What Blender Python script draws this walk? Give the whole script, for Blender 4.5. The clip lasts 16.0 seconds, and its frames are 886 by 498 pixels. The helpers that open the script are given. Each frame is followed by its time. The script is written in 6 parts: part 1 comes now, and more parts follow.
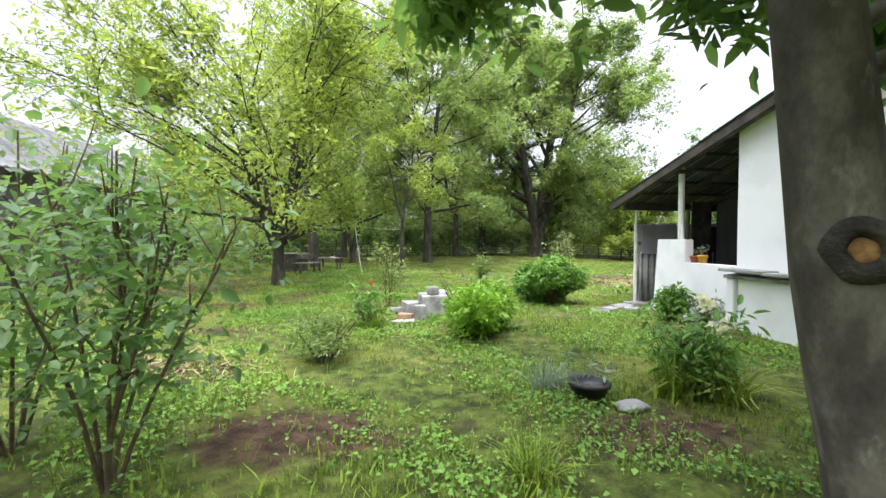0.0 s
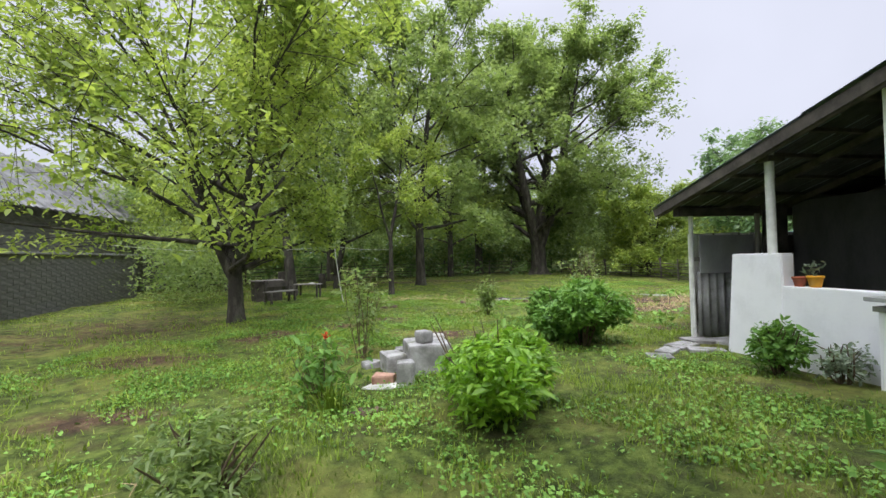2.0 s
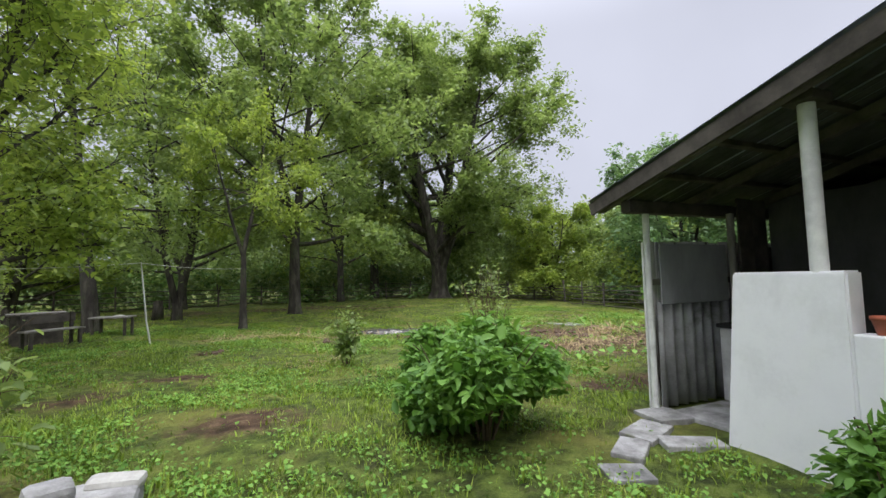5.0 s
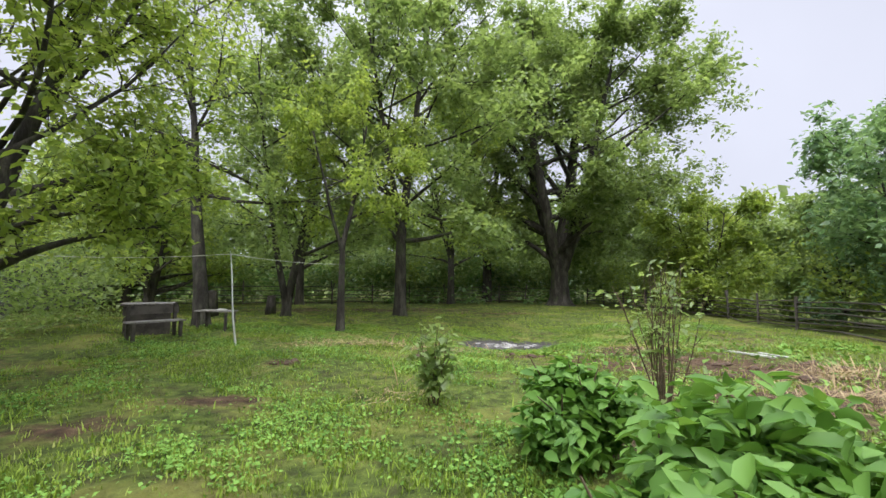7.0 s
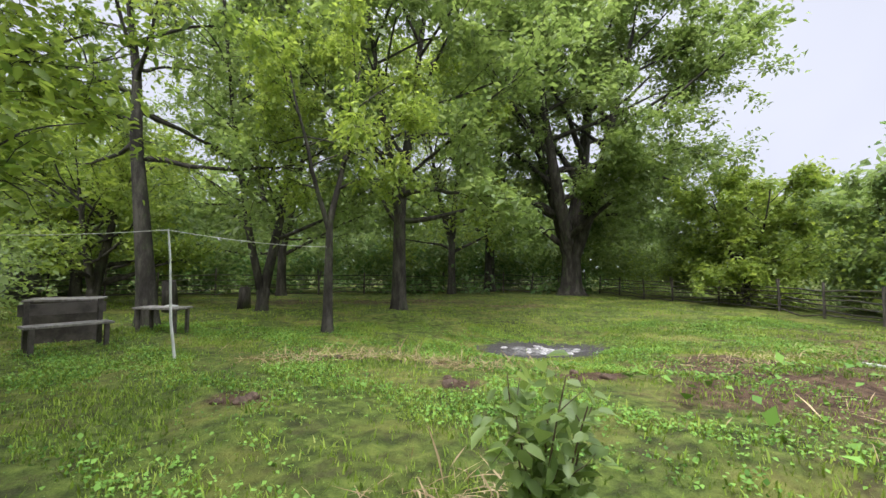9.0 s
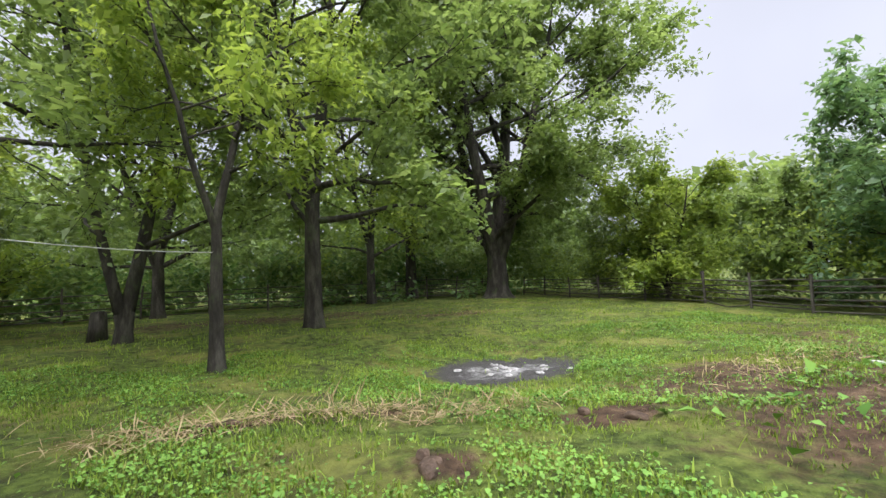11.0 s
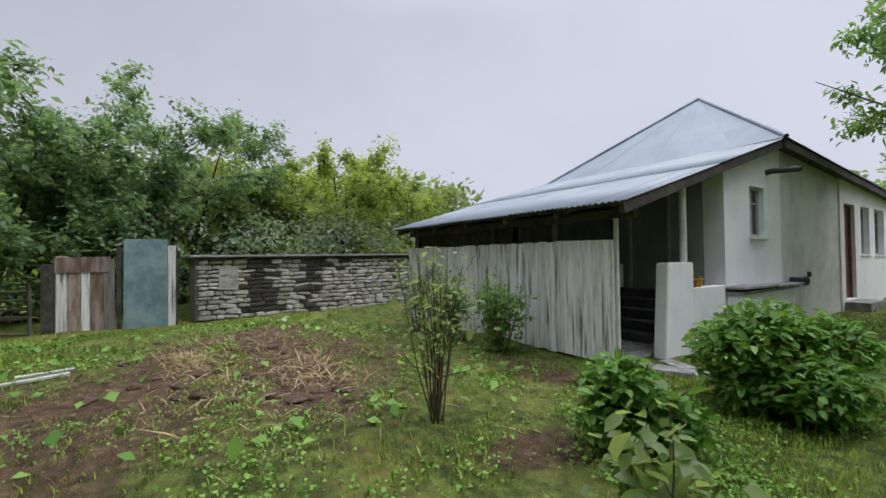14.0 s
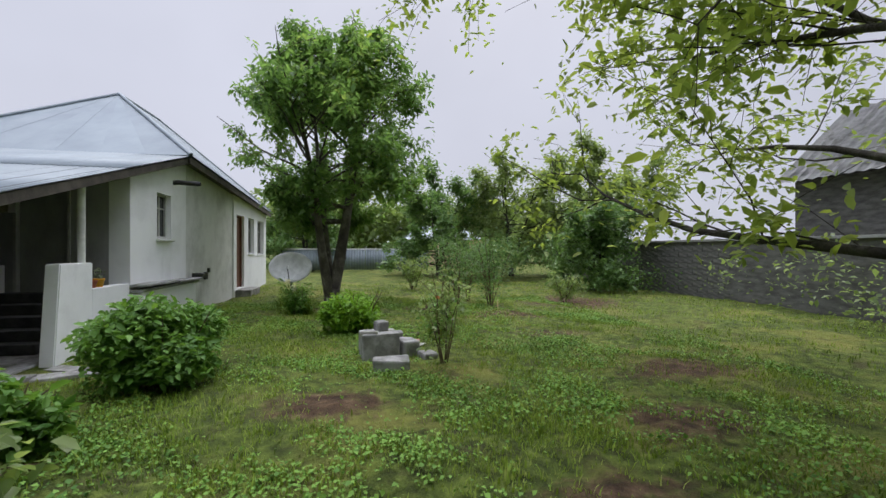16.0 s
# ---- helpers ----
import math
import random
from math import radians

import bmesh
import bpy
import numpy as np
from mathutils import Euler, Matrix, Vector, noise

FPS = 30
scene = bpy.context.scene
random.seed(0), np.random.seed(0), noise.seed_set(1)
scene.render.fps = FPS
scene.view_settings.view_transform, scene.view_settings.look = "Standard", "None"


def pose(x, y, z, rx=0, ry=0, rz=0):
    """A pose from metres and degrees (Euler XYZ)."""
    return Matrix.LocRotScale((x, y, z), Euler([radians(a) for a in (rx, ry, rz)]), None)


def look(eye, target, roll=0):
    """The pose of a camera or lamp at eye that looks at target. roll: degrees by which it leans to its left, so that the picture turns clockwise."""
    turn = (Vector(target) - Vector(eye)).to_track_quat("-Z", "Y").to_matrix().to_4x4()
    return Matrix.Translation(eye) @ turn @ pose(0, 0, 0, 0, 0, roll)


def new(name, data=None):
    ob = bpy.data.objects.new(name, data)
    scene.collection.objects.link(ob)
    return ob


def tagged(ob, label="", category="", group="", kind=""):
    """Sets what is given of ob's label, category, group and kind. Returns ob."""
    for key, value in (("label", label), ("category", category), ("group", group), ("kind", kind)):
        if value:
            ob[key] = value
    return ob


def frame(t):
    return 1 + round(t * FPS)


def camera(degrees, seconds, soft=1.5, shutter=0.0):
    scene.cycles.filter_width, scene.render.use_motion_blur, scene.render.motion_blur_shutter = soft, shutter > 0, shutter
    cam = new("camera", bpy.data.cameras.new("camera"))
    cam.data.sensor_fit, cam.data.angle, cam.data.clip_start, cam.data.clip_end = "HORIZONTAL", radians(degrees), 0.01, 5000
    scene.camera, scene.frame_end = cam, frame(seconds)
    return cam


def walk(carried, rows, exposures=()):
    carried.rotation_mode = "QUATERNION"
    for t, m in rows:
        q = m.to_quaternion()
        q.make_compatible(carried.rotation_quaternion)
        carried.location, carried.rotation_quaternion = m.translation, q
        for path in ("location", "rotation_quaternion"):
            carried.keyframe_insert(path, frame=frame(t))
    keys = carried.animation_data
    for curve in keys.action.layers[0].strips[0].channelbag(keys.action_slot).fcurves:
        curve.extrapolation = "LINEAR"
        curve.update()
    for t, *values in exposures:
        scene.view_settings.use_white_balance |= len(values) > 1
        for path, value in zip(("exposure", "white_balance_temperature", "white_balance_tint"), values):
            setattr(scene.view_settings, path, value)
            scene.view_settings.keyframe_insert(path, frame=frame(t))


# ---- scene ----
cam = camera(92.8, 16.0)

EXPOSURE = [(0.0, 1.12), (1, 0.78), (2, 0.5), (3, 0.36), (5.5, 0.3), (7, 0.54), (8, 0.58), (10.5, 0.6), (11.3, 0.58), (12.5, 0.08), (14, -0.2), (16, -0.18)]
PATH = [
    (0, (-0.892, 0.403, 1.406), (-0.587, 2.379, 1.36), 0.2),
    (0.5, (-0.79, 1.04, 1.406), (-0.493, 3.018, 1.384), -0.2),
    (1, (-0.759, 1.637, 1.414), (-0.472, 3.617, 1.428), -0.7),
    (1.5, (-0.612, 2.197, 1.431), (-0.285, 4.17, 1.463), -1.2),
    (2, (-0.518, 2.75, 1.469), (-0.185, 4.722, 1.51), -1.4),
    (2.5, (-0.369, 3.276, 1.499), (0.239, 5.181, 1.528), -2.1),
    (3, (-0.113, 3.751, 1.5), (0.656, 5.597, 1.511), -2.7),
    (3.2, (-0.049, 3.983, 1.469), (0.725, 5.827, 1.475), -2.6),
    (5.3, (1.293, 6.087, 1.417), (2.022, 7.943, 1.573), -0.6),
    (5.5, (1.399, 6.312, 1.39), (2.07, 8.189, 1.549), -0.3),
    (6, (1.629, 6.884, 1.406), (2.146, 8.809, 1.567), 0.3),
    (6.5, (1.748, 7.556, 1.404), (2.004, 9.533, 1.567), 0.4),
    (7, (1.786, 8.136, 1.394), (2.019, 10.117, 1.549), 0.6),
    (7.5, (1.852, 8.706, 1.376), (2.079, 10.69, 1.476), 0.6),
    (8, (1.762, 9.322, 1.39), (2.015, 11.304, 1.473), 0.6),
    (8.2, (1.711, 9.695, 1.407), (1.976, 11.676, 1.489), 0.6),
    (10.3, (1.267, 12.265, 1.323), (1.643, 14.224, 1.46), -0.6),
    (10.5, (1.276, 12.486, 1.331), (1.737, 14.428, 1.464), -0.7),
    (11, (1.36, 13.021, 1.392), (2.059, 14.892, 1.51), -2.0),
    (11.5, (1.433, 13.505, 1.414), (2.549, 15.163, 1.497), -3.0),
    (12, (1.563, 13.824, 1.416), (3.08, 15.125, 1.476), -2.4),
    (12.5, (1.71, 14.114, 1.49), (3.518, 14.97, 1.527), -2.8),
    (13, (1.601, 14.22, 1.49), (3.599, 14.3, 1.496), -2.4),
    (13.5, (1.481, 14.384, 1.539), (3.382, 13.764, 1.572), -0.5),
    (14, (1.283, 14.493, 1.564), (2.94, 13.374, 1.6), -0.8),
    (14.5, (1.222, 14.711, 1.586), (2.458, 13.139, 1.621), -0.5),
    (15, (1.106, 14.887, 1.593), (1.824, 13.02, 1.616), -0.1),
    (15.5, (0.897, 14.974, 1.597), (1.058, 12.981, 1.614), 0.2),
    (16, (0.521, 15.101, 1.629), (0.12, 13.142, 1.631), -0.0),
]
walk(cam, [(t, look(e, a, r)) for t, e, a, r in PATH], EXPOSURE)

# ---- world and light ----
world = bpy.data.worlds.new("overcast_sky")
scene.world = world
world.use_nodes = True
wt = world.node_tree
wt.nodes.clear()
w_out = wt.nodes.new("ShaderNodeOutputWorld")
w_bg = wt.nodes.new("ShaderNodeBackground")
w_sky = wt.nodes.new("ShaderNodeTexSky")
w_sky.sky_type = "NISHITA"
w_sky.sun_disc = False
w_sky.sun_elevation, w_sky.sun_rotation = radians(58), radians(200)
w_sky.air_density, w_sky.dust_density, w_sky.ozone_density = 0.7, 6.0, 1.0
w_cloud = wt.nodes.new("ShaderNodeMix")
w_cloud.data_type = "RGBA"
w_cloud.inputs[0].default_value = 0.9
w_geo = wt.nodes.new("ShaderNodeTexCoord")
w_sep = wt.nodes.new("ShaderNodeSeparateXYZ")
w_map = wt.nodes.new("ShaderNodeMapRange")
w_map.interpolation_type = "SMOOTHSTEP"
w_map.inputs[1].default_value, w_map.inputs[2].default_value = 0.48, 1.0
w_map.inputs[3].default_value, w_map.inputs[4].default_value = 1.0, 5.4
w_noise = wt.nodes.new("ShaderNodeTexNoise")
w_noise.inputs["Scale"].default_value, w_noise.inputs["Detail"].default_value = 1.6, 4
w_ramp = wt.nodes.new("ShaderNodeMapRange")
w_ramp.inputs[1].default_value, w_ramp.inputs[2].default_value = 0.3, 0.7
w_ramp.inputs[3].default_value, w_ramp.inputs[4].default_value = 0.9, 1.08
w_mul = wt.nodes.new("ShaderNodeMath")
w_mul.operation = "MULTIPLY"
w_vec = wt.nodes.new("ShaderNodeVectorMath")
w_vec.operation = "SCALE"
w_vec.inputs[0].default_value = (6.85, 7.08, 8.3)
wt.links.new(w_geo.outputs["Generated"], w_sep.inputs[0])
wt.links.new(w_geo.outputs["Generated"], w_noise.inputs["Vector"])
wt.links.new(w_sep.outputs["Z"], w_map.inputs[0])
wt.links.new(w_noise.outputs[0], w_ramp.inputs[0])
wt.links.new(w_map.outputs[0], w_mul.inputs[0])
wt.links.new(w_ramp.outputs[0], w_mul.inputs[1])
# the cloud is brighter on the sun's side
w_side = wt.nodes.new("ShaderNodeMapRange")
w_side.inputs[1].default_value, w_side.inputs[2].default_value = -1.0, 1.0
w_side.inputs[3].default_value, w_side.inputs[4].default_value = 1.14, 0.80
w_both = wt.nodes.new("ShaderNodeMath")
w_both.operation = "MULTIPLY"
wt.links.new(w_sep.outputs["Y"], w_side.inputs[0])
wt.links.new(w_mul.outputs[0], w_both.inputs[0])
wt.links.new(w_side.outputs[0], w_both.inputs[1])
wt.links.new(w_both.outputs[0], w_vec.inputs["Scale"])
wt.links.new(w_sky.outputs[0], w_cloud.inputs[6])
wt.links.new(w_vec.outputs[0], w_cloud.inputs[7])
wt.links.new(w_cloud.outputs[2], w_bg.inputs[0])
w_bg.inputs[1].default_value = 0.1
wt.links.new(w_bg.outputs[0], w_out.inputs[0])

sun_data = bpy.data.lights.new("sun", "SUN")
sun_data.energy, sun_data.angle, sun_data.color = 1.5, radians(35), (1.0, 0.97, 0.92)
sun = new("sun", sun_data)
sun.matrix_world = look((0, 0, 30), (0 - 30 * math.sin(radians(200)) / math.tan(radians(58)), -30 * math.cos(radians(200)) / math.tan(radians(58)), 0))

# ---- materials ----


def principled(name, rough=0.8, metal=0.0, spec=0.4):
    mat = bpy.data.materials.new(name)
    mat.use_nodes = True
    nt = mat.node_tree
    b = nt.nodes["Principled BSDF"]
    b.inputs["Roughness"].default_value = rough
    b.inputs["Metallic"].default_value = metal
    b.inputs["Specular IOR Level"].default_value = spec
    return mat, nt, b


def ramp_node(nt, stops):
    r = nt.nodes.new("ShaderNodeValToRGB")
    while len(r.color_ramp.elements) < len(stops):
        r.color_ramp.elements.new(0.5)
    for e, (p, c) in zip(r.color_ramp.elements, stops):
        e.position, e.color = p, (*c, 1)
    return r


def noise_node(nt, vec, scale, detail=6, rough=0.6):
    n = nt.nodes.new("ShaderNodeTexNoise")
    n.inputs["Scale"].default_value, n.inputs["Detail"].default_value, n.inputs["Roughness"].default_value = scale, detail, rough
    if vec is not None:
        nt.links.new(vec, n.inputs["Vector"])
    return n


def mix_node(nt, fac, a, b, mode="MIX"):
    m = nt.nodes.new("ShaderNodeMix")
    m.data_type, m.blend_type = "RGBA", mode
    for sock, v in ((m.inputs[0], fac), (m.inputs[6], a), (m.inputs[7], b)):
        if isinstance(v, (int, float)):
            sock.default_value = v
        elif isinstance(v, tuple):
            sock.default_value = (*v, 1)
        else:
            nt.links.new(v, sock)
    return m.outputs[2]


def map_range(nt, val, a, b, c=0.0, d=1.0, smooth=True):
    m = nt.nodes.new("ShaderNodeMapRange")
    m.interpolation_type = "SMOOTHSTEP" if smooth else "LINEAR"
    nt.links.new(val, m.inputs[0])
    for i, v in enumerate((a, b, c, d)):
        m.inputs[i + 1].default_value = v
    return m.outputs[0]


def bump(nt, b, height, strength=0.4, dist=0.02):
    n = nt.nodes.new("ShaderNodeBump")
    n.inputs["Strength"].default_value, n.inputs["Distance"].default_value = strength, dist
    nt.links.new(height, n.inputs["Height"])
    nt.links.new(n.outputs[0], b.inputs["Normal"])


def stretched(nt, sx, sy, sz):
    g = nt.nodes.new("ShaderNodeTexCoord")
    m = nt.nodes.new("ShaderNodeMapping")
    m.inputs["Scale"].default_value = (sx, sy, sz)
    nt.links.new(g.outputs["Object"], m.inputs[0])
    return m.outputs[0]


def rough_mat(name, stops, scale=6.0, fine=60.0, rough=0.85, strength=0.4, dist=0.01, stretch=(1, 1, 1), metal=0.0, spec=0.3, piece=0.0, stain=None):
    """A weathered surface: broad blotches, fine grain, relief; piece: spread of value from object to object."""
    mat, nt, b = principled(name, rough, metal, spec)
    v = stretched(nt, *stretch)
    apart = None
    if piece:
        shift = nt.nodes.new("ShaderNodeObjectInfo")
        apart = nt.nodes.new("ShaderNodeMath")
        apart.operation = "MULTIPLY"
        apart.inputs[1].default_value = 37.0
        nt.links.new(shift.outputs["Random"], apart.inputs[0])

    def moved(vec):
        """Pieces on one mesh each take their own stretch of the pattern."""
        if apart is None:
            return vec
        add = nt.nodes.new("ShaderNodeVectorMath")
        nt.links.new(vec, add.inputs[0])
        nt.links.new(apart.outputs[0], add.inputs[1])
        return add.outputs[0]

    v = moved(v)
    n1, n2 = noise_node(nt, v, scale), noise_node(nt, v, fine, 4, 0.7)
    fac = nt.nodes.new("ShaderNodeMath")
    fac.operation = "MULTIPLY_ADD"
    nt.links.new(n2.outputs[0], fac.inputs[0])
    fac.inputs[1].default_value = 0.45
    nt.links.new(map_range(nt, n1.outputs[0], 0.3, 0.7, 0, 0.6), fac.inputs[2])
    col = ramp_node(nt, stops)
    nt.links.new(fac.outputs[0], col.inputs[0])
    out = col.outputs[0]
    if stain:
        n3 = noise_node(nt, moved(stretched(nt, *stain[1])), stain[2], 5, 0.65)
        out = mix_node(nt, map_range(nt, n3.outputs[0], stain[3], stain[4]), out, stain[0])
    if piece:
        info = nt.nodes.new("ShaderNodeObjectInfo")
        hsv = nt.nodes.new("ShaderNodeHueSaturation")
        nt.links.new(map_range(nt, info.outputs["Random"], 0, 1, 1 - piece, 1 + piece, False), hsv.inputs["Value"])
        nt.links.new(out, hsv.inputs["Color"])
        out = hsv.outputs[0]
    nt.links.new(out, b.inputs["Base Color"])
    bump(nt, b, fac.outputs[0], strength, dist)
    return mat


def leaf_mat(name, dark, light, see=0.45, rough=0.5, warm=None, sheen=0.5):
    """Leaves: colour varies from leaf to leaf, light comes through."""
    mat, nt, b = principled(name, rough, 0, sheen)
    geo = nt.nodes.new("ShaderNodeNewGeometry")
    col = ramp_node(nt, [(0.0, dark), (0.75, light), (1.0, warm or light)])
    big = noise_node(nt, stretched(nt, 1, 1, 1), 0.55, 2)
    add = nt.nodes.new("ShaderNodeMath")
    add.operation = "MULTIPLY_ADD"
    nt.links.new(geo.outputs["Random Per Island"], add.inputs[0])
    add.inputs[1].default_value = 0.6
    nt.links.new(map_range(nt, big.outputs[0], 0.3, 0.7, 0, 0.4), add.inputs[2])
    nt.links.new(add.outputs[0], col.inputs[0])
    nt.links.new(col.outputs[0], b.inputs["Base Color"])
    tr = nt.nodes.new("ShaderNodeBsdfTranslucent")
    tint = mix_node(nt, 1.0, col.outputs[0], (1.32, 1.28, 0.8), "MULTIPLY")
    nt.links.new(tint, tr.inputs[0])
    mx = nt.nodes.new("ShaderNodeMixShader")
    mx.inputs[0].default_value = see
    nt.links.new(b.outputs[0], mx.inputs[1])
    nt.links.new(tr.outputs[0], mx.inputs[2])
    nt.links.new(mx.outputs[0], nt.nodes["Material Output"].inputs[0])
    return mat


def plain_mat(name, col, rough=0.6, metal=0.0, spec=0.4):
    return rough_mat(name, [(0.2, tuple(c * 0.8 for c in col)), (0.8, tuple(min(1, c * 1.12) for c in col))], 5, 90, rough, 0.15, 0.003, (1, 1, 1), metal, spec)


M_LEAF_SPRING = leaf_mat("leaf_spring_green", (0.12, 0.196, 0.044), (0.34, 0.43, 0.10), 0.56, 0.45, (0.41, 0.49, 0.18))
M_LEAF_OAK = leaf_mat("leaf_mid_green", (0.105, 0.17, 0.055), (0.27, 0.36, 0.135), 0.56, 0.36, (0.32, 0.40, 0.22))
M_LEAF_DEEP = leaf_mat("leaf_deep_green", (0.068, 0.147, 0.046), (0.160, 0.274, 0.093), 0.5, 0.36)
M_LEAF_WALNUT = leaf_mat("leaf_fresh_green", (0.078, 0.165, 0.05), (0.20, 0.335, 0.11), 0.62, 0.36, (0.32, 0.42, 0.13))
M_LEAF_BLUE = leaf_mat("leaf_blue_green", (0.09, 0.18, 0.09), (0.22, 0.34, 0.165), 0.5, 0.36)
M_LEAF_BUSH = leaf_mat("leaf_bush_green", (0.057, 0.147, 0.025), (0.171, 0.323, 0.062), 0.35, 0.5, (0.25, 0.39, 0.085), 0.3)
M_LEAF_YELLOW = leaf_mat("leaf_yellow_green", (0.10, 0.23, 0.018), (0.27, 0.47, 0.045), 0.42, 0.4)
M_LEAF_GREY = leaf_mat("leaf_grey_green", (0.114, 0.167, 0.109), (0.274, 0.333, 0.248), 0.35, 0.6)
M_BLADE = leaf_mat("grass_blade", (0.07, 0.125, 0.016), (0.28, 0.39, 0.055), 0.14, 0.65, (0.40, 0.42, 0.14), 0.2)
M_CLOVER = leaf_mat("clover_leaf", (0.045, 0.125, 0.018), (0.21, 0.38, 0.07), 0.16, 0.6, None, 0.22)
M_STRAW = leaf_mat("dry_straw", (0.16, 0.10, 0.05), (0.46, 0.36, 0.20), 0.2, 0.8)
M_PETAL = leaf_mat("white_petal", (0.7, 0.68, 0.55), (0.85, 0.84, 0.75), 0.4, 0.6)
M_PETAL_RED = leaf_mat("red_petal", (0.5, 0.03, 0.02), (0.75, 0.08, 0.03), 0.4, 0.6)
M_BARK = rough_mat("bark_dark", [(0.1, (0.018, 0.016, 0.013)), (0.55, (0.052, 0.046, 0.038)), (0.95, (0.12, 0.11, 0.09))], 5, 40, 0.9, 0.9, 0.03, (1, 1, 0.25), stain=((0.065, 0.08, 0.038), (1, 1, 0.6), 3, 0.52, 0.72))
M_BARK_SMOOTH = rough_mat("bark_smooth_grey", [(0.1, (0.035, 0.03, 0.025)), (0.5, (0.085, 0.075, 0.06)), (0.95, (0.19, 0.175, 0.14))], 4, 35, 0.85, 0.5, 0.012, (1, 1, 0.6), stain=((0.24, 0.24, 0.19), (1, 1, 0.5), 4, 0.6, 0.72))
M_TWIG = rough_mat("twig_brown", [(0.1, (0.05, 0.035, 0.02)), (0.9, (0.16, 0.12, 0.075))], 10, 60, 0.85, 0.4, 0.005)
M_CUT = rough_mat("cut_wood", [(0.1, (0.20, 0.09, 0.03)), (0.9, (0.50, 0.29, 0.12))], 20, 60, 0.8, 0.4, 0.004)
M_WHITEWASH = rough_mat("whitewash", [(0.1, (0.78, 0.78, 0.785)), (0.5, (0.87, 0.87, 0.88)), (0.95, (0.9, 0.9, 0.91))], 1.6, 30, 0.9, 0.25, 0.008, stain=((0.66, 0.66, 0.66), (1, 1, 0.35), 1.3, 0.58, 0.8))
M_PLASTER = rough_mat("plaster_old", [(0.1, (0.48, 0.48, 0.46)), (0.5, (0.66, 0.66, 0.64)), (0.95, (0.76, 0.76, 0.74))], 1.2, 25, 0.92, 0.45, 0.015, stain=((0.36, 0.36, 0.34), (1, 1, 0.3), 1.0, 0.52, 0.74))
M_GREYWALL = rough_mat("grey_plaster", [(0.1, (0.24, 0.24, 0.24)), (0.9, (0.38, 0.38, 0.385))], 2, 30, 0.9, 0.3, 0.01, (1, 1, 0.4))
# near-black wall colour that holds the shade of veranda and rooms
M_SHADEWALL = rough_mat("shaded_wall", [(0.1, (0.05, 0.05, 0.05)), (0.9, (0.11, 0.11, 0.11))], 2, 30, 0.9, 0.3, 0.01, (1, 1, 0.4))
M_CONCRETE = rough_mat("concrete", [(0.1, (0.12, 0.118, 0.11)), (0.5, (0.25, 0.245, 0.235)), (0.95, (0.42, 0.415, 0.40))], 5, 70, 0.92, 0.6, 0.01, piece=0.15, stain=((0.13, 0.14, 0.09), (1, 1, 1), 4, 0.56, 0.72))
M_DARKSTEP = rough_mat("dark_step", [(0.1, (0.035, 0.036, 0.036)), (0.9, (0.09, 0.09, 0.088))], 5, 60, 0.85, 0.4, 0.008)
M_BRICK = rough_mat("old_brick", [(0.1, (0.20, 0.10, 0.07)), (0.9, (0.42, 0.26, 0.19))], 7, 70, 0.92, 0.6, 0.008, piece=0.2)
M_STONE = rough_mat("fieldstone", [(0.1, (0.24, 0.225, 0.195)), (0.5, (0.47, 0.45, 0.40)), (0.95, (0.64, 0.615, 0.56))], 3, 40, 0.93, 0.7, 0.02, piece=0.35)
M_MORTAR = rough_mat("dark_mortar", [(0.1, (0.10, 0.092, 0.08)), (0.9, (0.27, 0.25, 0.22))], 3, 50, 0.95, 0.6, 0.02)
M_SOOT = rough_mat("soot_stain", [(0.1, (0.035, 0.033, 0.03)), (0.9, (0.105, 0.095, 0.085))], 3, 40, 0.95, 0.5, 0.01)
M_BOARD = rough_mat("weathered_board", [(0.12, (0.18, 0.17, 0.16)), (0.34, (0.58, 0.57, 0.555)), (0.7, (0.76, 0.75, 0.735)), (1.0, (0.82, 0.81, 0.79))], 4, 22, 0.9, 0.7, 0.01, (5, 5, 0.35), piece=0.13, stain=((0.14, 0.12, 0.10), (7, 7, 0.4), 1.5, 0.54, 0.64))
M_WOOD_GREY = rough_mat("grey_timber", [(0.1, (0.10, 0.09, 0.08)), (0.9, (0.30, 0.28, 0.255))], 4, 30, 0.9, 0.6, 0.008, (4, 4, 0.5), piece=0.2)
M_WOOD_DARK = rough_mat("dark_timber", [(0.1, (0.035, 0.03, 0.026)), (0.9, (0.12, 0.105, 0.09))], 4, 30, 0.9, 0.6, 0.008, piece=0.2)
M_SLATE = rough_mat("asbestos_slate", [(0.1, (0.17, 0.17, 0.165)), (0.5, (0.30, 0.30, 0.295)), (0.95, (0.42, 0.42, 0.41))], 2.5, 50, 0.92, 0.4, 0.006, piece=0.12, stain=((0.12, 0.125, 0.10), (1, 1, 1), 2, 0.55, 0.75))
# lining colour lowered to hold the shade under the roof
M_ROOF_SHADE = rough_mat("roof_sheet_shaded", [(0.1, (0.03, 0.03, 0.03)), (0.9, (0.085, 0.085, 0.085))], 3, 40, 0.9, 0.4, 0.006, piece=0.15)
M_METAL = rough_mat("galvanised_roof", [(0.1, (0.17, 0.205, 0.235)), (0.5, (0.215, 0.255, 0.285)), (0.95, (0.26, 0.30, 0.33))], 0.8, 40, 0.5, 0.12, 0.004, metal=0.15, spec=0.5, piece=0.06)
M_SHEET_BLUE = rough_mat("blue_grey_sheet", [(0.1, (0.13, 0.22, 0.26)), (0.5, (0.24, 0.35, 0.40)), (0.95, (0.42, 0.51, 0.54))], 2.2, 30, 0.5, 0.2, 0.01, metal=0.35)
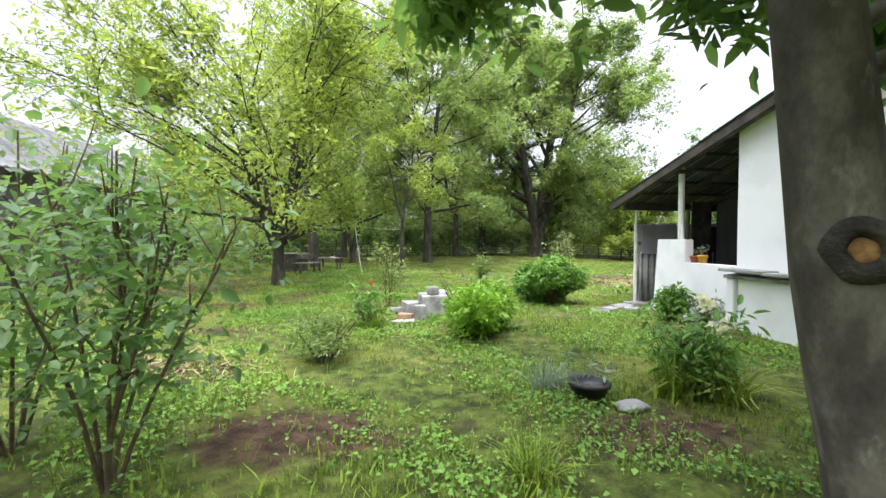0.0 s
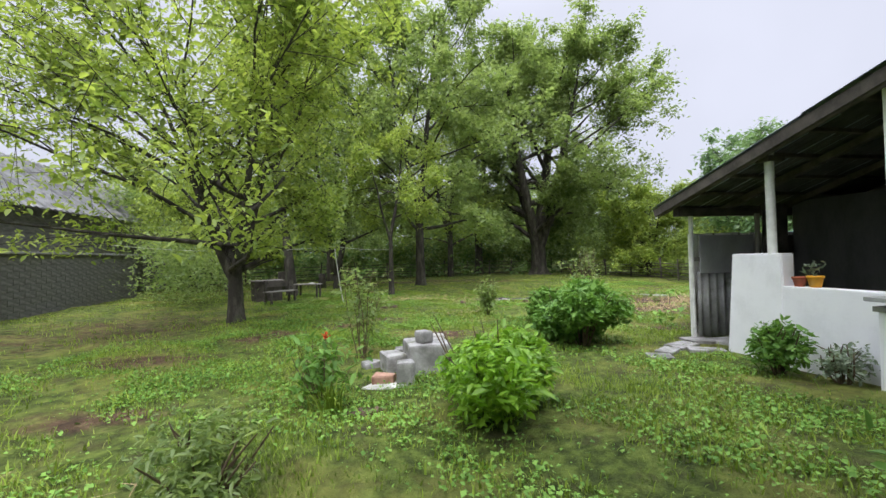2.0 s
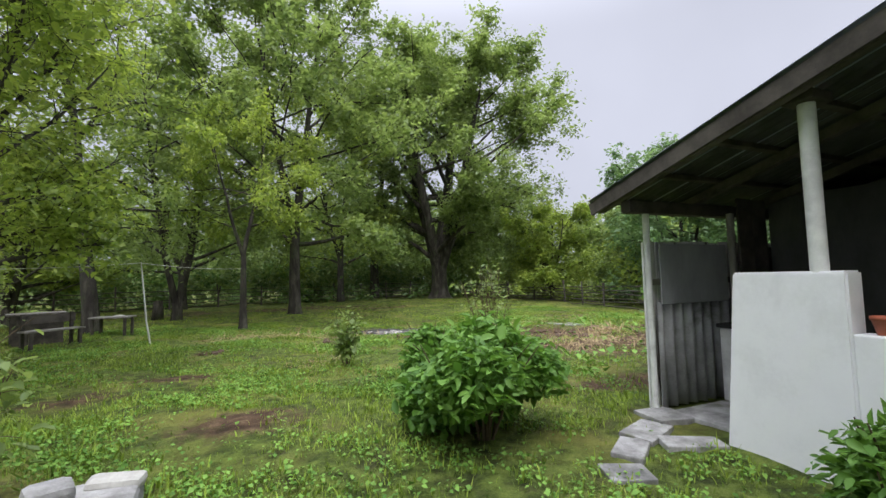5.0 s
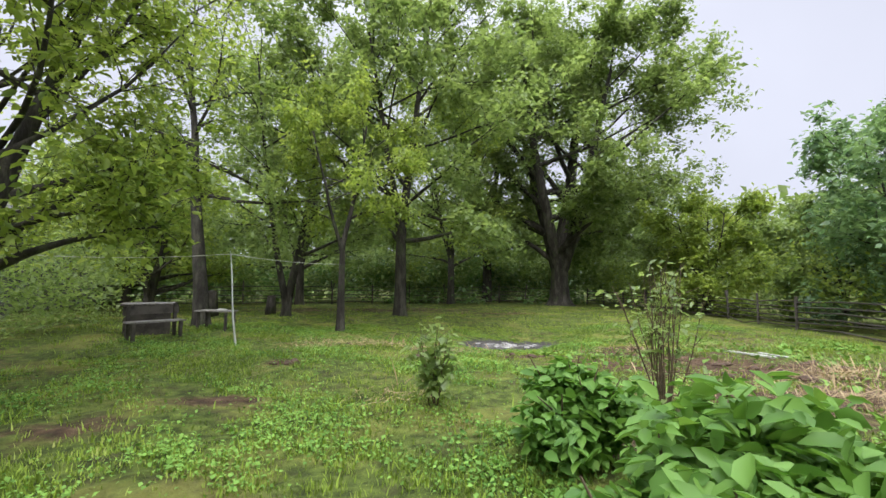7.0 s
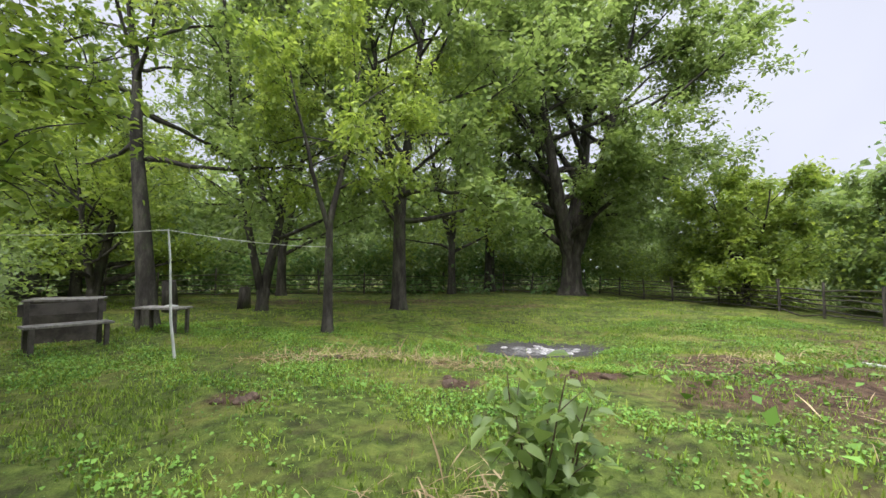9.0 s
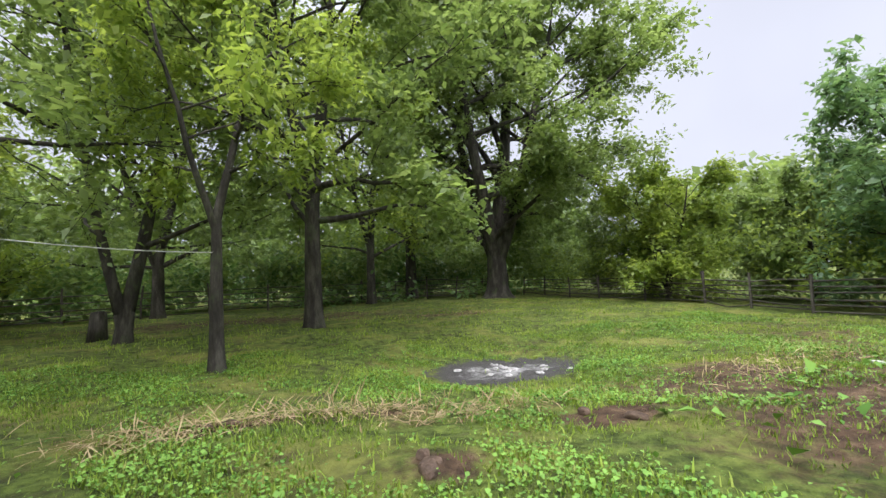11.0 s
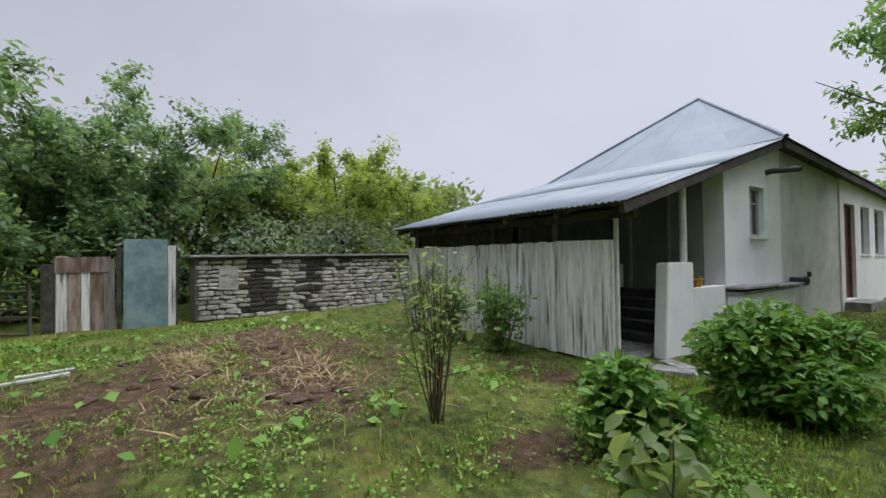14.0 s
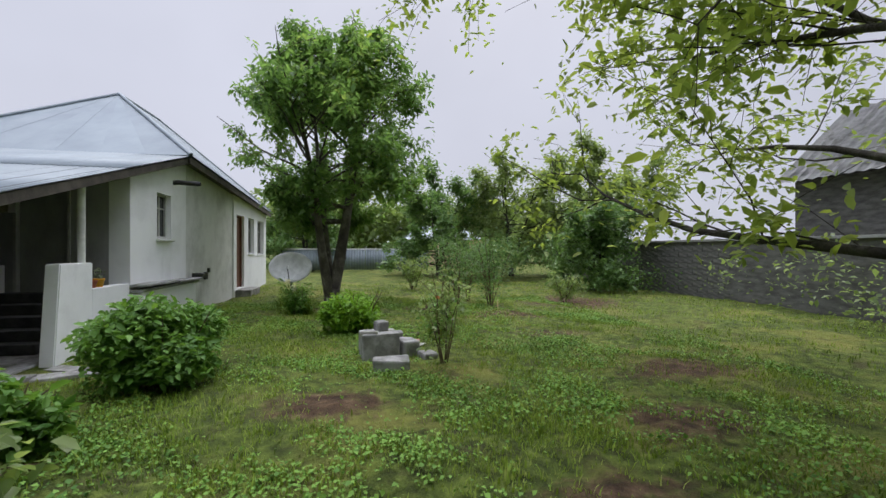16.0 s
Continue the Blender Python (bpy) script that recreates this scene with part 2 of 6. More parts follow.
M_RUST = rough_mat("rusty_sheet", [(0.1, (0.10, 0.06, 0.045)), (0.5, (0.22, 0.15, 0.12)), (0.95, (0.42, 0.36, 0.33))], 3, 40, 0.85, 0.4, 0.006, (2, 2, 0.4), piece=0.3)
M_IRON = plain_mat("dark_iron", (0.05, 0.05, 0.05), 0.6, 0.5)
M_PIPE = plain_mat("white_painted_steel", (0.66, 0.66, 0.63), 0.55, 0.0)
M_DISH = plain_mat("dish_grey_white", (0.76, 0.76, 0.77), 0.5)
M_FRAME = plain_mat("window_frame_paint", (0.42, 0.42, 0.40), 0.6)
M_DOOR = rough_mat("brown_door", [(0.1, (0.10, 0.045, 0.03)), (0.9, (0.23, 0.11, 0.075))], 4, 40, 0.6, 0.3, 0.005, (4, 4, 0.5))
M_POT_RED = plain_mat("terracotta_pot", (0.38, 0.10, 0.05), 0.6)
M_POT_YELLOW = plain_mat("yellow_pot", (0.75, 0.36, 0.02), 0.45)
M_POT_BLACK = plain_mat("black_bowl", (0.03, 0.03, 0.032), 0.5)
M_ENAMEL = plain_mat("white_enamel", (0.70, 0.70, 0.69), 0.4)
M_BARNWALL = rough_mat("barn_blockwork", [(0.1, (0.08, 0.078, 0.075)), (0.9, (0.20, 0.195, 0.185))], 3, 40, 0.95, 0.6, 0.02, (1, 1, 3))
M_WIRE = plain_mat("wire_pale", (0.5, 0.5, 0.45), 0.5)
M_OCHRE = plain_mat("ochre_render", (0.55, 0.42, 0.27), 0.9)
M_PLANK = rough_mat("pale_plank", [(0.1, (0.28, 0.27, 0.24)), (0.9, (0.55, 0.54, 0.50))], 4, 40, 0.9, 0.5, 0.006)
M_ASH = rough_mat("pale_ash", [(0.1, (0.20, 0.19, 0.18)), (0.9, (0.62, 0.60, 0.57))], 9, 50, 0.97, 0.8, 0.02)
M_SOIL = rough_mat("dug_soil", [(0.1, (0.045, 0.03, 0.022)), (0.9, (0.17, 0.115, 0.08))], 7, 45, 0.97, 0.9, 0.03)

m_glass, g_nt, g_b = principled("window_glass", 0.06, 0, 0.6)
g_b.inputs["Base Color"].default_value = (0.02, 0.025, 0.03, 1)
g_b.inputs["Transmission Weight"].default_value = 0.2
M_GLASS = m_glass

# ---- mesh helpers ----
rng = np.random.default_rng(7)


def mesh_of(name, verts, faces, mat, smooth=False):
    """A mesh from an array of places and an array (or list) of faces."""
    me = bpy.data.meshes.new(name)
    if isinstance(faces, np.ndarray):
        n, k = faces.shape
        me.vertices.add(len(verts))
        me.vertices.foreach_set("co", np.asarray(verts, dtype=np.float32).ravel())
        me.loops.add(n * k)
        me.loops.foreach_set("vertex_index", faces.astype(np.int32).ravel())
        me.polygons.add(n)
        me.polygons.foreach_set("loop_start", np.arange(0, n * k, k, dtype=np.int32))
        me.update(calc_edges=True)
    else:
        me.from_pydata([tuple(v) for v in verts], [], faces)
    if smooth:
        me.polygons.foreach_set("use_smooth", np.ones(len(me.polygons), dtype=bool))
    me.materials.append(mat)
    return me


def bm_mesh(name, bm, mat, smooth=False):
    me = bpy.data.meshes.new(name)
    bm.to_mesh(me)
    bm.free()
    if smooth:
        me.polygons.foreach_set("use_smooth", np.ones(len(me.polygons), dtype=bool))
    me.materials.append(mat)
    return me


def part(name, bm, material, parent, label="", smooth=False):
    me = bm_mesh(name, bm, material, smooth) if isinstance(bm, bmesh.types.BMesh) else bm
    ob = new(name, me)
    ob.parent = parent
    if label:
        tagged(ob, label)
    return ob


def thing(name, label, category, group="", kind="", at=(0, 0, 0), rz=0.0):
    ob = new(name)
    ob.matrix_basis = pose(*at, 0, 0, rz)
    ob.empty_display_size = 0.1
    return tagged(ob, label, category, group, kind)


def box(x0, x1, y0, y1, z0, z1, bevel=0.0, bm=None, wobble=0.0, seed=0):
    own = bm or bmesh.new()
    res = bmesh.ops.create_cube(own, size=1.0)
    for v in res["verts"]:
        v.co = Vector(((x0 + x1) / 2 + v.co.x * (x1 - x0), (y0 + y1) / 2 + v.co.y * (y1 - y0), (z0 + z1) / 2 + v.co.z * (z1 - z0)))
    if bevel:
        edges = list({e for v in res["verts"] for e in v.link_edges})
        bmesh.ops.bevel(own, geom=edges, offset=bevel, segments=2, affect="EDGES", profile=0.6)
    if wobble:
        for v in own.verts:
            v.co += noise.noise_vector(v.co * 3.1 + Vector((seed, seed * 2.3, 0))) * wobble
    return own


def tube(pts, radii, seg=6, close=True):
    """Places and quads of a tube along pts."""
    pts = np.asarray(pts, float)
    n = len(pts)
    d = np.gradient(pts, axis=0)
    d /= np.linalg.norm(d, axis=1)[:, None] + 1e-9
    ref = np.where(np.abs(d[:, 2:3]) > 0.9, np.array([[1.0, 0, 0]]), np.array([[0, 0, 1.0]]))
    if np.abs(d[:, 2]).mean() > 0.55:
        ref = np.tile([[1.0, 0.02, 0]], (n, 1))
    else:
        ref = np.tile([[0, 0.02, 1.0]], (n, 1))
    u = np.cross(d, ref)
    u /= np.linalg.norm(u, axis=1)[:, None] + 1e-9
    w = np.cross(d, u)
    a = np.linspace(0, 2 * np.pi, seg, endpoint=False)
    ring = np.cos(a)[None, :, None] * u[:, None, :] + np.sin(a)[None, :, None] * w[:, None, :]
    verts = (pts[:, None, :] + ring * np.asarray(radii, float)[:, None, None]).reshape(-1, 3)
    i, j = np.meshgrid(np.arange(n - 1), np.arange(seg), indexing="ij")
    k = (j + 1) % seg
    faces = np.stack([i * seg + j, i * seg + k, (i + 1) * seg + k, (i + 1) * seg + j], -1).reshape(-1, 4)
    return verts, faces


def join(pieces):
    vs, fs, off = [], [], 0
    for v, f in pieces:
        vs.append(v)
        fs.append(f + off)
        off += len(v)
    return np.concatenate(vs), np.concatenate(fs)


def unit(v):
    return v / (np.linalg.norm(v, axis=-1, keepdims=True) + 1e-9)


def leaves(P, size, slim=0.5, droop=0.3, flat=0.6, r=rng, spread=0.35, oval=False):
    """Folded leaf blades at the places P."""
    n = len(P)
    d = r.normal(size=(n, 3))
    d[:, 2] = d[:, 2] * 0.5 - droop
    d = unit(d)
    up = r.normal(size=(n, 3)) * (1 - flat)
    up[:, 2] += flat
    w = unit(np.cross(d, up))
    nn = np.cross(w, d)
    L = (size * (1 + spread * r.normal(size=n)).clip(0.45, 1.8))[:, None]
    W = L * slim * 0.5
    if oval:
        a, b = P + d * L * 0.28, P + d * L * 0.68 - nn * L * 0.04
        v = np.stack([P, a + w * W * 0.9 + nn * W * 0.3, b + w * W * 0.8 + nn * W * 0.25, P + d * L - nn * L * 0.16, b - w * W * 0.8 + nn * W * 0.25, a - w * W * 0.9 + nn * W * 0.3], 1).reshape(-1, 3)
        k = np.arange(n)[:, None] * 6
        return v, np.concatenate([k + np.array([[0, 1, 2, 3]]), k + np.array([[0, 3, 4, 5]])])
    mid = P + d * L * 0.45
    v = np.stack([P, mid + w * W + nn * W * 0.35, P + d * L - nn * L * 0.08, mid - w * W + nn * W * 0.35], 1).reshape(-1, 3)
    return v, np.arange(n * 4).reshape(-1, 4)


def bend(p0, direction, length, n, sag, r, wob=0.12):
    """A branch: places from p0 on, along a direction that sags or lifts."""
    pts = [np.array(p0, float)]
    d = unit(np.asarray(direction, float))
    for i in range(n):
        d = unit(d + np.array([0, 0, sag]) + r.normal(size=3) * wob)
        pts.append(pts[-1] + d * length / n)
    return np.array(pts)


def ground_z(x, y):
    """The lawn's gentle hollows and swells."""
    x, y = np.asarray(x, float), np.asarray(y, float)
    z = -0.40 * np.exp(-(((x - 5.1) / 3.2) ** 2 + ((y - 20.0) / 2.8) ** 2))
    z += -0.18 * np.exp(-(((x + 6.4) / 3.4) ** 2 + ((y - 15.0) / 4.0) ** 2))
    z += -0.08 * np.exp(-(((x - 0.1) / 1.1) ** 2 + ((y - 8.4) / 1.0) ** 2))
    z += 0.03 * np.sin(x * 0.9 + 1.3) * np.cos(y * 0.7) + 0.018 * np.sin(x * 2.3 + y * 1.7) + 0.012 * np.sin(3.9 * y - 2.2 * x)
    return z


def gz(x, y):
    return float(ground_z(x, y))


def tree(name, label, base, height, spread, trunk_r, leaf, bark, r_seed, limbs=14, subs=6, twigs=5, per=34, size=0.10, first=0.25, lean=(0, 0), slim=0.5, tuft=0.28, sag=-0.02, stems=1, droop=0.3, group="", elev=(0.15, 0.9), flare=1.35, fork=0.0, bias=(0, 0), kind="", leafless=0.0, out=0.26, oval=False, turn=0.6, clear=0.3, limit=None):
    """A tapered trunk (or several stems), limbs, twigs and a crown of single leaves."""
    r = np.random.default_rng(r_seed)
    tuft, size = tuft * 0.76, size * 1.08
    x, y = base
    z = gz(x, y) - 0.08
    top = thing(name, label, "tree", group, kind, (x, y, z))
    wood, fine, spots = [], [], []
    here = np.array([x, y, z])

    def free(p):
        return limit is None or bool(limit(*(np.asarray(p) + here).T).all())

    heads = []
    for s in range(stems):
        a = r.uniform(0, 6.28) if stems == 1 else s * 6.28 / stems + turn
        away = 0.0 if stems == 1 else out * (0.6 if s == 0 else 1.0)
        h = height * (0.82 if s == 0 else r.uniform(0.66, 0.8))
        wob = np.cumsum(r.normal(size=(9, 2)) * 0.018 * height / 6, axis=0)
        wob -= wob[0]
        t = np.linspace(0, 1, 15) ** 1.3
        wob = np.stack([np.interp(t, np.linspace(0, 1, 9), wob[:, c]) for c in range(2)], 1) * np.clip((t - fork) * 6, 0.15, 1)[:, None]
        part_way = np.clip(t - fork, 0, 1) ** 0.9
        px = lean[0] * t ** 1.2 + wob[:, 0] + math.cos(a) * away * h * part_way
        py = lean[1] * t ** 1.2 + wob[:, 1] + math.sin(a) * away * h * part_way
        pts = np.stack([px, py, t * h], 1)
        tr = trunk_r * (1.0 if s == 0 else 0.8)
        rad = tr * (1 - 0.82 * t ** 0.9)
        rad[0] *= flare
        heads.append((pts, rad, h))
        # finer along the foot
        tt = np.concatenate([[0, 0.015, 0.04, 0.08], t[1:]])
        tt = np.unique(tt)
        pts2 = np.stack([np.interp(tt, t, pts[:, c]) for c in range(3)], 1)
        rad2 = np.interp(tt, t, tr * (1 - 0.82 * t ** 0.9)) * (1 + (flare - 1) * np.exp(-tt * height / 0.35))
        wood.append(tube(pts2, rad2, 10))
    for i in range(limbs):
        pts, rad, h = heads[i % stems]
        f = first + (0.98 - first) * ((i + 0.5) / limbs) ** 0.85
        p0 = np.array([np.interp(f * h, pts[:, 2], pts[:, c]) for c in range(3)])
        r0 = np.interp(f * h, pts[:, 2], rad)
        az = i * 2.399 + r.normal() * 0.35
        q = (f - first) / (1 - first)
        el = elev[0] + (elev[1] - elev[0]) * q + r.normal() * 0.12
        ln = spread * (0.62 + 0.55 * math.sin(math.pi * min(1, 0.22 + 0.72 * q))) * r.uniform(0.78, 1.1)
        d = (math.cos(az) * math.cos(el) + bias[0], math.sin(az) * math.cos(el) + bias[1], math.sin(el))
        limb = bend(p0, d, ln, 7, sag, r, 0.10)
        for _ in range(4):
            if free(limb[3:]):
                break
            ln *= 0.78
            limb = bend(p0, (d[0], d[1], d[2] + 0.25), ln, 7, sag, r, 0.08)
        if limb[-1][2] < clear or limb[4][2] < clear:
            limb[:, 2] += np.linspace(0, 1, 8) * (clear + 0.35 - min(limb[-1][2], limb[4][2]))
        wood.append(tube(limb, np.linspace(max(0.018, r0 * 0.55), 0.008, 8), 6))
        for j in range(subs):
            g = r.uniform(0.28, 1.0)
            q0 = np.array([np.interp(g, np.linspace(0, 1, 8), limb[:, c]) for c in range(3)])
            dd = unit(limb[-1] - limb[0]) + r.normal(size=3) * 0.65
            if q0[2] < clear:
                continue
            sub = bend(q0, dd, ln * r.uniform(0.22, 0.42), 4, sag * 1.4, r, 0.16)
            if sub[:, 2].min() < clear - 0.1 or not free(sub):
                continue
            fine.append(tube(sub, np.linspace(0.012, 0.005, 5), 4))
            for k in range(twigs):
                g2 = r.uniform(0.2, 1.0)
                s0 = np.array([np.interp(g2, np.linspace(0, 1, 5), sub[:, c]) for c in range(3)])
                tw = bend(s0, unit(sub[-1] - sub[0]) + r.normal(size=3) * 0.8, ln * r.uniform(0.09, 0.2), 2, sag * 2, r, 0.2)
                if tw[:, 2].min() < clear - 0.15 or not free(tw):
                    continue
                if size < 0.165 or k % 3 == 0:
                    fine.append(tube(tw, [0.005, 0.004, 0.003], 3))
                if r.uniform() < leafless:
                    continue
                m = max(3, int(per * r.uniform(0.5, 1.5)))
                u = r.uniform(0, 1, m)[:, None]
                spots.append(tw[0] * (1 - u) + tw[2] * u + r.normal(size=(m, 3)) * tuft * (0.35 + 0.65 * u))
    part("trunk", mesh_of("trunk", *join(wood), bark, True), None, top)
    tagged(part("twig_mass", mesh_of("twig_mass", *join(fine), M_TWIG if bark is M_BARK_SMOOTH else bark), None, top, "thin bare branches inside the crown"), kind="stuff")
    P = np.concatenate(spots)
    P = P[P[:, 2] > clear]
    if limit is not None:
        P = P[limit(*(P + here).T)]
    part("crown", mesh_of("crown", *leaves(P, size, slim, droop, 0.7, r, oval=oval), leaf), None, top)
    return top


def bush(name, label, at, rx, ry, h, leaf, n, size, seed, slim=0.6, stems=14, low=0.05, group="", open_=0.0, category="bush", droop=0.15, lumps=9):
    """Stems from one root and a lumpy shell of leaves."""
    r = np.random.default_rng(seed)
    top = thing(name, label, category, group, "", (at[0], at[1], gz(*at) - 0.03))
    st, tips = [], []
    for i in range(stems):
        a, e = r.uniform(0, 6.28), r.uniform(0.15, 0.95)
        tip = np.array([math.cos(a) * rx * e, math.sin(a) * ry * e, h * r.uniform(0.6, 0.95)])
        p0 = np.array([math.cos(a) * rx * 0.12, math.sin(a) * ry * 0.12, 0])
        mid = p0 * 0.5 + tip * 0.5 + np.array([0, 0, h * 0.1]) + r.normal(size=3) * 0.04
        pts = np.stack([p0, p0 * 0.6 + mid * 0.4, mid, tip * 0.6 + mid * 0.4, tip])
        st.append(tube(pts, np.linspace(0.014, 0.004, 5), 5))
        tips.append(pts)
    tagged(part("woody_base", mesh_of("woody_base", *join(st), M_TWIG, True), None, top, "brown branching stems"), kind="stuff")
    c = r.normal(size=(lumps, 3))
    c = unit(c) * r.uniform(0.25, 0.72, lumps)[:, None]
    idx = r.integers(0, lumps, n)
    d = unit(r.normal(size=(n, 3)))
    rad = (0.34 + 0.16 * r.normal(size=n)).clip(0.05, 0.52)
    P = c[idx] + d * rad[:, None]
    P = P * np.array([rx, ry, h * 0.52]) + np.array([0, 0, h * 0.52])
    if open_:
        keep = np.array([noise.noise(Vector(p) * (2.4 / max(rx, 0.3))) > -0.25 + open_ * 0.5 for p in P])
        P = P[keep]
    P = P[(P[:, 2] > low) & (P[:, 2] < h * 1.12)]
    part("foliage", mesh_of("foliage", *leaves(P, size, slim, droop, 0.7, r, oval=True), leaf), None, top)
    return top


def stalks(name, label, at, n, h, spread, leaf, per, size, seed, slim=0.7, wood=None, bare=0.25, category="shrub", thick=0.012, group="", up=0.06, tuft=0.1, side=2):
    """A few upright stalks from one root, each with twigs and leaves."""
    r = np.random.default_rng(seed)
    top = thing(name, label, category, group, "", (at[0], at[1], gz(*at) - 0.03))
    P = []
    for i in range(n):
        a = r.uniform(0, 6.28)
        e = spread * r.uniform(0.15, 1.0)
        hh = h * r.uniform(0.65, 1.0)
        p0 = np.array([math.cos(a), math.sin(a), 0]) * 0.05 * r.uniform(0, 1.5)
        st = bend(p0, (math.cos(a) * e, math.sin(a) * e, hh), math.hypot(e, hh), 6, up * 0.3, r, 0.07)
        tubes = [tube(st, np.linspace(thick, thick * 0.35, 7), 6)]
        for j in range(side):
            g = r.uniform(0.3, 0.9)
            q0 = np.array([np.interp(g, np.linspace(0, 1, 7), st[:, c]) for c in range(3)])
            sd = bend(q0, unit(r.normal(size=3) * 0.7 + np.array([0, 0, 0.9])), hh * r.uniform(0.15, 0.35), 3, 0.02, r)
            tubes.append(tube(sd, np.linspace(thick * 0.5, thick * 0.2, 4), 4))
            m = max(2, int(per * 0.5))
            u = r.uniform(0.2, 1, m)[:, None]
            P.append(sd[0] * (1 - u) + sd[-1] * u + r.normal(size=(m, 3)) * tuft)
        part("stalk", mesh_of("stalk", *join(tubes), wood or M_TWIG, True), None, top)
        m = max(3, per)
        u = r.uniform(bare, 1, m)
        base_pts = np.stack([np.interp(u, np.linspace(0, 1, 7), st[:, c]) for c in range(3)], 1)
        P.append(base_pts + r.normal(size=(m, 3)) * tuft)
    P = np.concatenate(P)
    P = P[P[:, 2] > 0.04]
    part("foliage", mesh_of("foliage", *leaves(P, size, slim, 0.25, 0.75, r, oval=True), leaf), None, top)
    return top


def tuft_of_blades(name, label, at, n, h, leaf, seed, width=0.012, lean=0.5, category="plant", group=""):
    """Long arching blades from one root."""
    r = np.random.default_rng(seed)
    top = thing(name, label, category, group, "", (at[0], at[1], gz(*at) - 0.02))
    vs, fs = [], []
    for i in range(n):
        a = r.uniform(0, 6.28)
        hh, ln = h * r.uniform(0.55, 1.05), lean * h * r.uniform(0.2, 1.3)
        c, s = math.cos(a), math.sin(a)
        o = r.normal(size=2) * 0.06
        k = len(vs)
        for q in (0, 0.35, 0.7, 1.0):
            x, z = ln * q ** 1.6, hh * (q - 0.38 * q ** 3 * (ln / h + 0.3))
            w = width * (1 - q * 0.85)
            for sgn in (-1, 1):
                vs.append((o[0] + c * x - s * w * sgn, o[1] + s * x + c * w * sgn, z))
        for q in range(3):
            fs.append((k + 2 * q, k + 2 * q + 1, k + 2 * q + 3, k + 2 * q + 2))
    tagged(part("blade_mass", mesh_of("blade_mass", np.array(vs), np.array(fs), leaf), None, top), kind="stuff")
    return top


# ---- ground ----
def ground_material():
    mat, nt, b = principled("lawn_soil", 0.95, 0, 0.2)
    g = nt.nodes.new("ShaderNodeTexCoord")
    v = g.outputs["Object"]
    n1, n2, n3 = noise_node(nt, v, 0.7, 5), noise_node(nt, v, 6, 6), noise_node(nt, v, 55, 5, 0.7)
    grass = ramp_node(nt, [(0.25, (0.03, 0.04, 0.011)), (0.5, (0.09, 0.125, 0.024)), (0.8, (0.19, 0.24, 0.05))])
    add = nt.nodes.new("ShaderNodeMath")
    add.operation = "MULTIPLY_ADD"
    nt.links.new(n3.outputs[0], add.inputs[0])
    add.inputs[1].default_value = 0.5
    nt.links.new(map_range(nt, n2.outputs[0], 0.25, 0.75, 0.0, 0.5), add.inputs[2])
    nt.links.new(add.outputs[0], grass.inputs[0])
    soil = ramp_node(nt, [(0.25, (0.042, 0.026, 0.016)), (0.6, (0.12, 0.075, 0.045)), (0.9, (0.25, 0.175, 0.105))])
    nt.links.new(add.outputs[0], soil.inputs[0])
    sep = nt.nodes.new("ShaderNodeSeparateXYZ")
    nt.links.new(v, sep.inputs[0])

    def blot(cx, cy, rx, ry, amp, edge=1.0):
        """A bare patch: 1 in its middle, 0 outside."""
        vm = nt.nodes.new("ShaderNodeMapping")
        vm.inputs["Location"].default_value = (-cx / rx, -cy / ry, 0)
        vm.inputs["Scale"].default_value = (1 / rx, 1 / ry, 0)
        nt.links.new(v, vm.inputs[0])
        ln = nt.nodes.new("ShaderNodeVectorMath")
        ln.operation = "LENGTH"
        nt.links.new(vm.outputs[0], ln.inputs[0])
        return map_range(nt, ln.outputs["Value"], 0.1, 1.25 * edge, amp, 0)

    total = None
    for p in ((8.4, 13.2, 5.2, 3.6, 0.35), (9.6, 12.4, 2.2, 1.0, 0.42), (8.0, 14.4, 2.4, 0.5, 0.36), (8.2, 12.85, 2.2, 0.5, 0.42), (6.3, 12.95, 1.3, 0.5, 0.45), (2.4, 16.05, 0.5, 0.35, 0.45), (4.37, 16.55, 0.6, 0.35, 0.5), (-1.45, 3.5, 1.0, 0.6, 0.5),
              (-2.8, 5.1, 0.9, 0.6, 0.45), (0.8, 10.6, 0.9, 0.6, 0.42), (-0.3, 13.5, 0.9, 0.4, 0.42), (3.7, 11.9, 0.5, 0.7, 0.42), (6.9, 16.9, 3.4, 1.7, 0.36), (6.6, 26.5, 2.8, 0.9, 0.36),
              (1.2, 3.2, 0.9, 0.6, 0.45), (1.5, 17.7, 2.2, 0.4, 0.33), (-7.0, 14.5, 4.5, 5.0, 0.26), (-6.0, 3.0, 2.5, 2.0, 0.40), (1.5, 8.0, 30.0, 30.0, 0.10), (-2.6, 11.6, 1.0, 0.6, 0.4), (-4.0, 10.0, 1.4, 0.7, 0.4), (-3.2, 7.4, 1.0, 0.5, 0.4), (-1.2, 12.6, 0.9, 0.5, 0.32), (0.0, 15.7, 0.5, 0.4, 0.4), (6.2, 15.2, 2.2, 0.8, 0.3), (-4.0, 5.4, 1.0, 0.8, 0.35), (5.3, 10.2, 1.2, 0.5, 0.4), (11.0, 18.8, 3.5, 3.0, 0.25), (0.5, 29.0, 10.0, 2.4, 0.35)):
        q = blot(*p)
        if total is None:
            total = q
        else:
            ad = nt.nodes.new("ShaderNodeMath")
            ad.operation = "ADD"
            nt.links.new(total, ad.inputs[0])
            nt.links.new(q, ad.inputs[1])
            total = ad.outputs[0]
    ad = nt.nodes.new("ShaderNodeMath")
    ad.operation = "ADD"
    nt.links.new(total, ad.inputs[0])
    nm = noise_node(nt, v, 3.4, 8, 0.75)
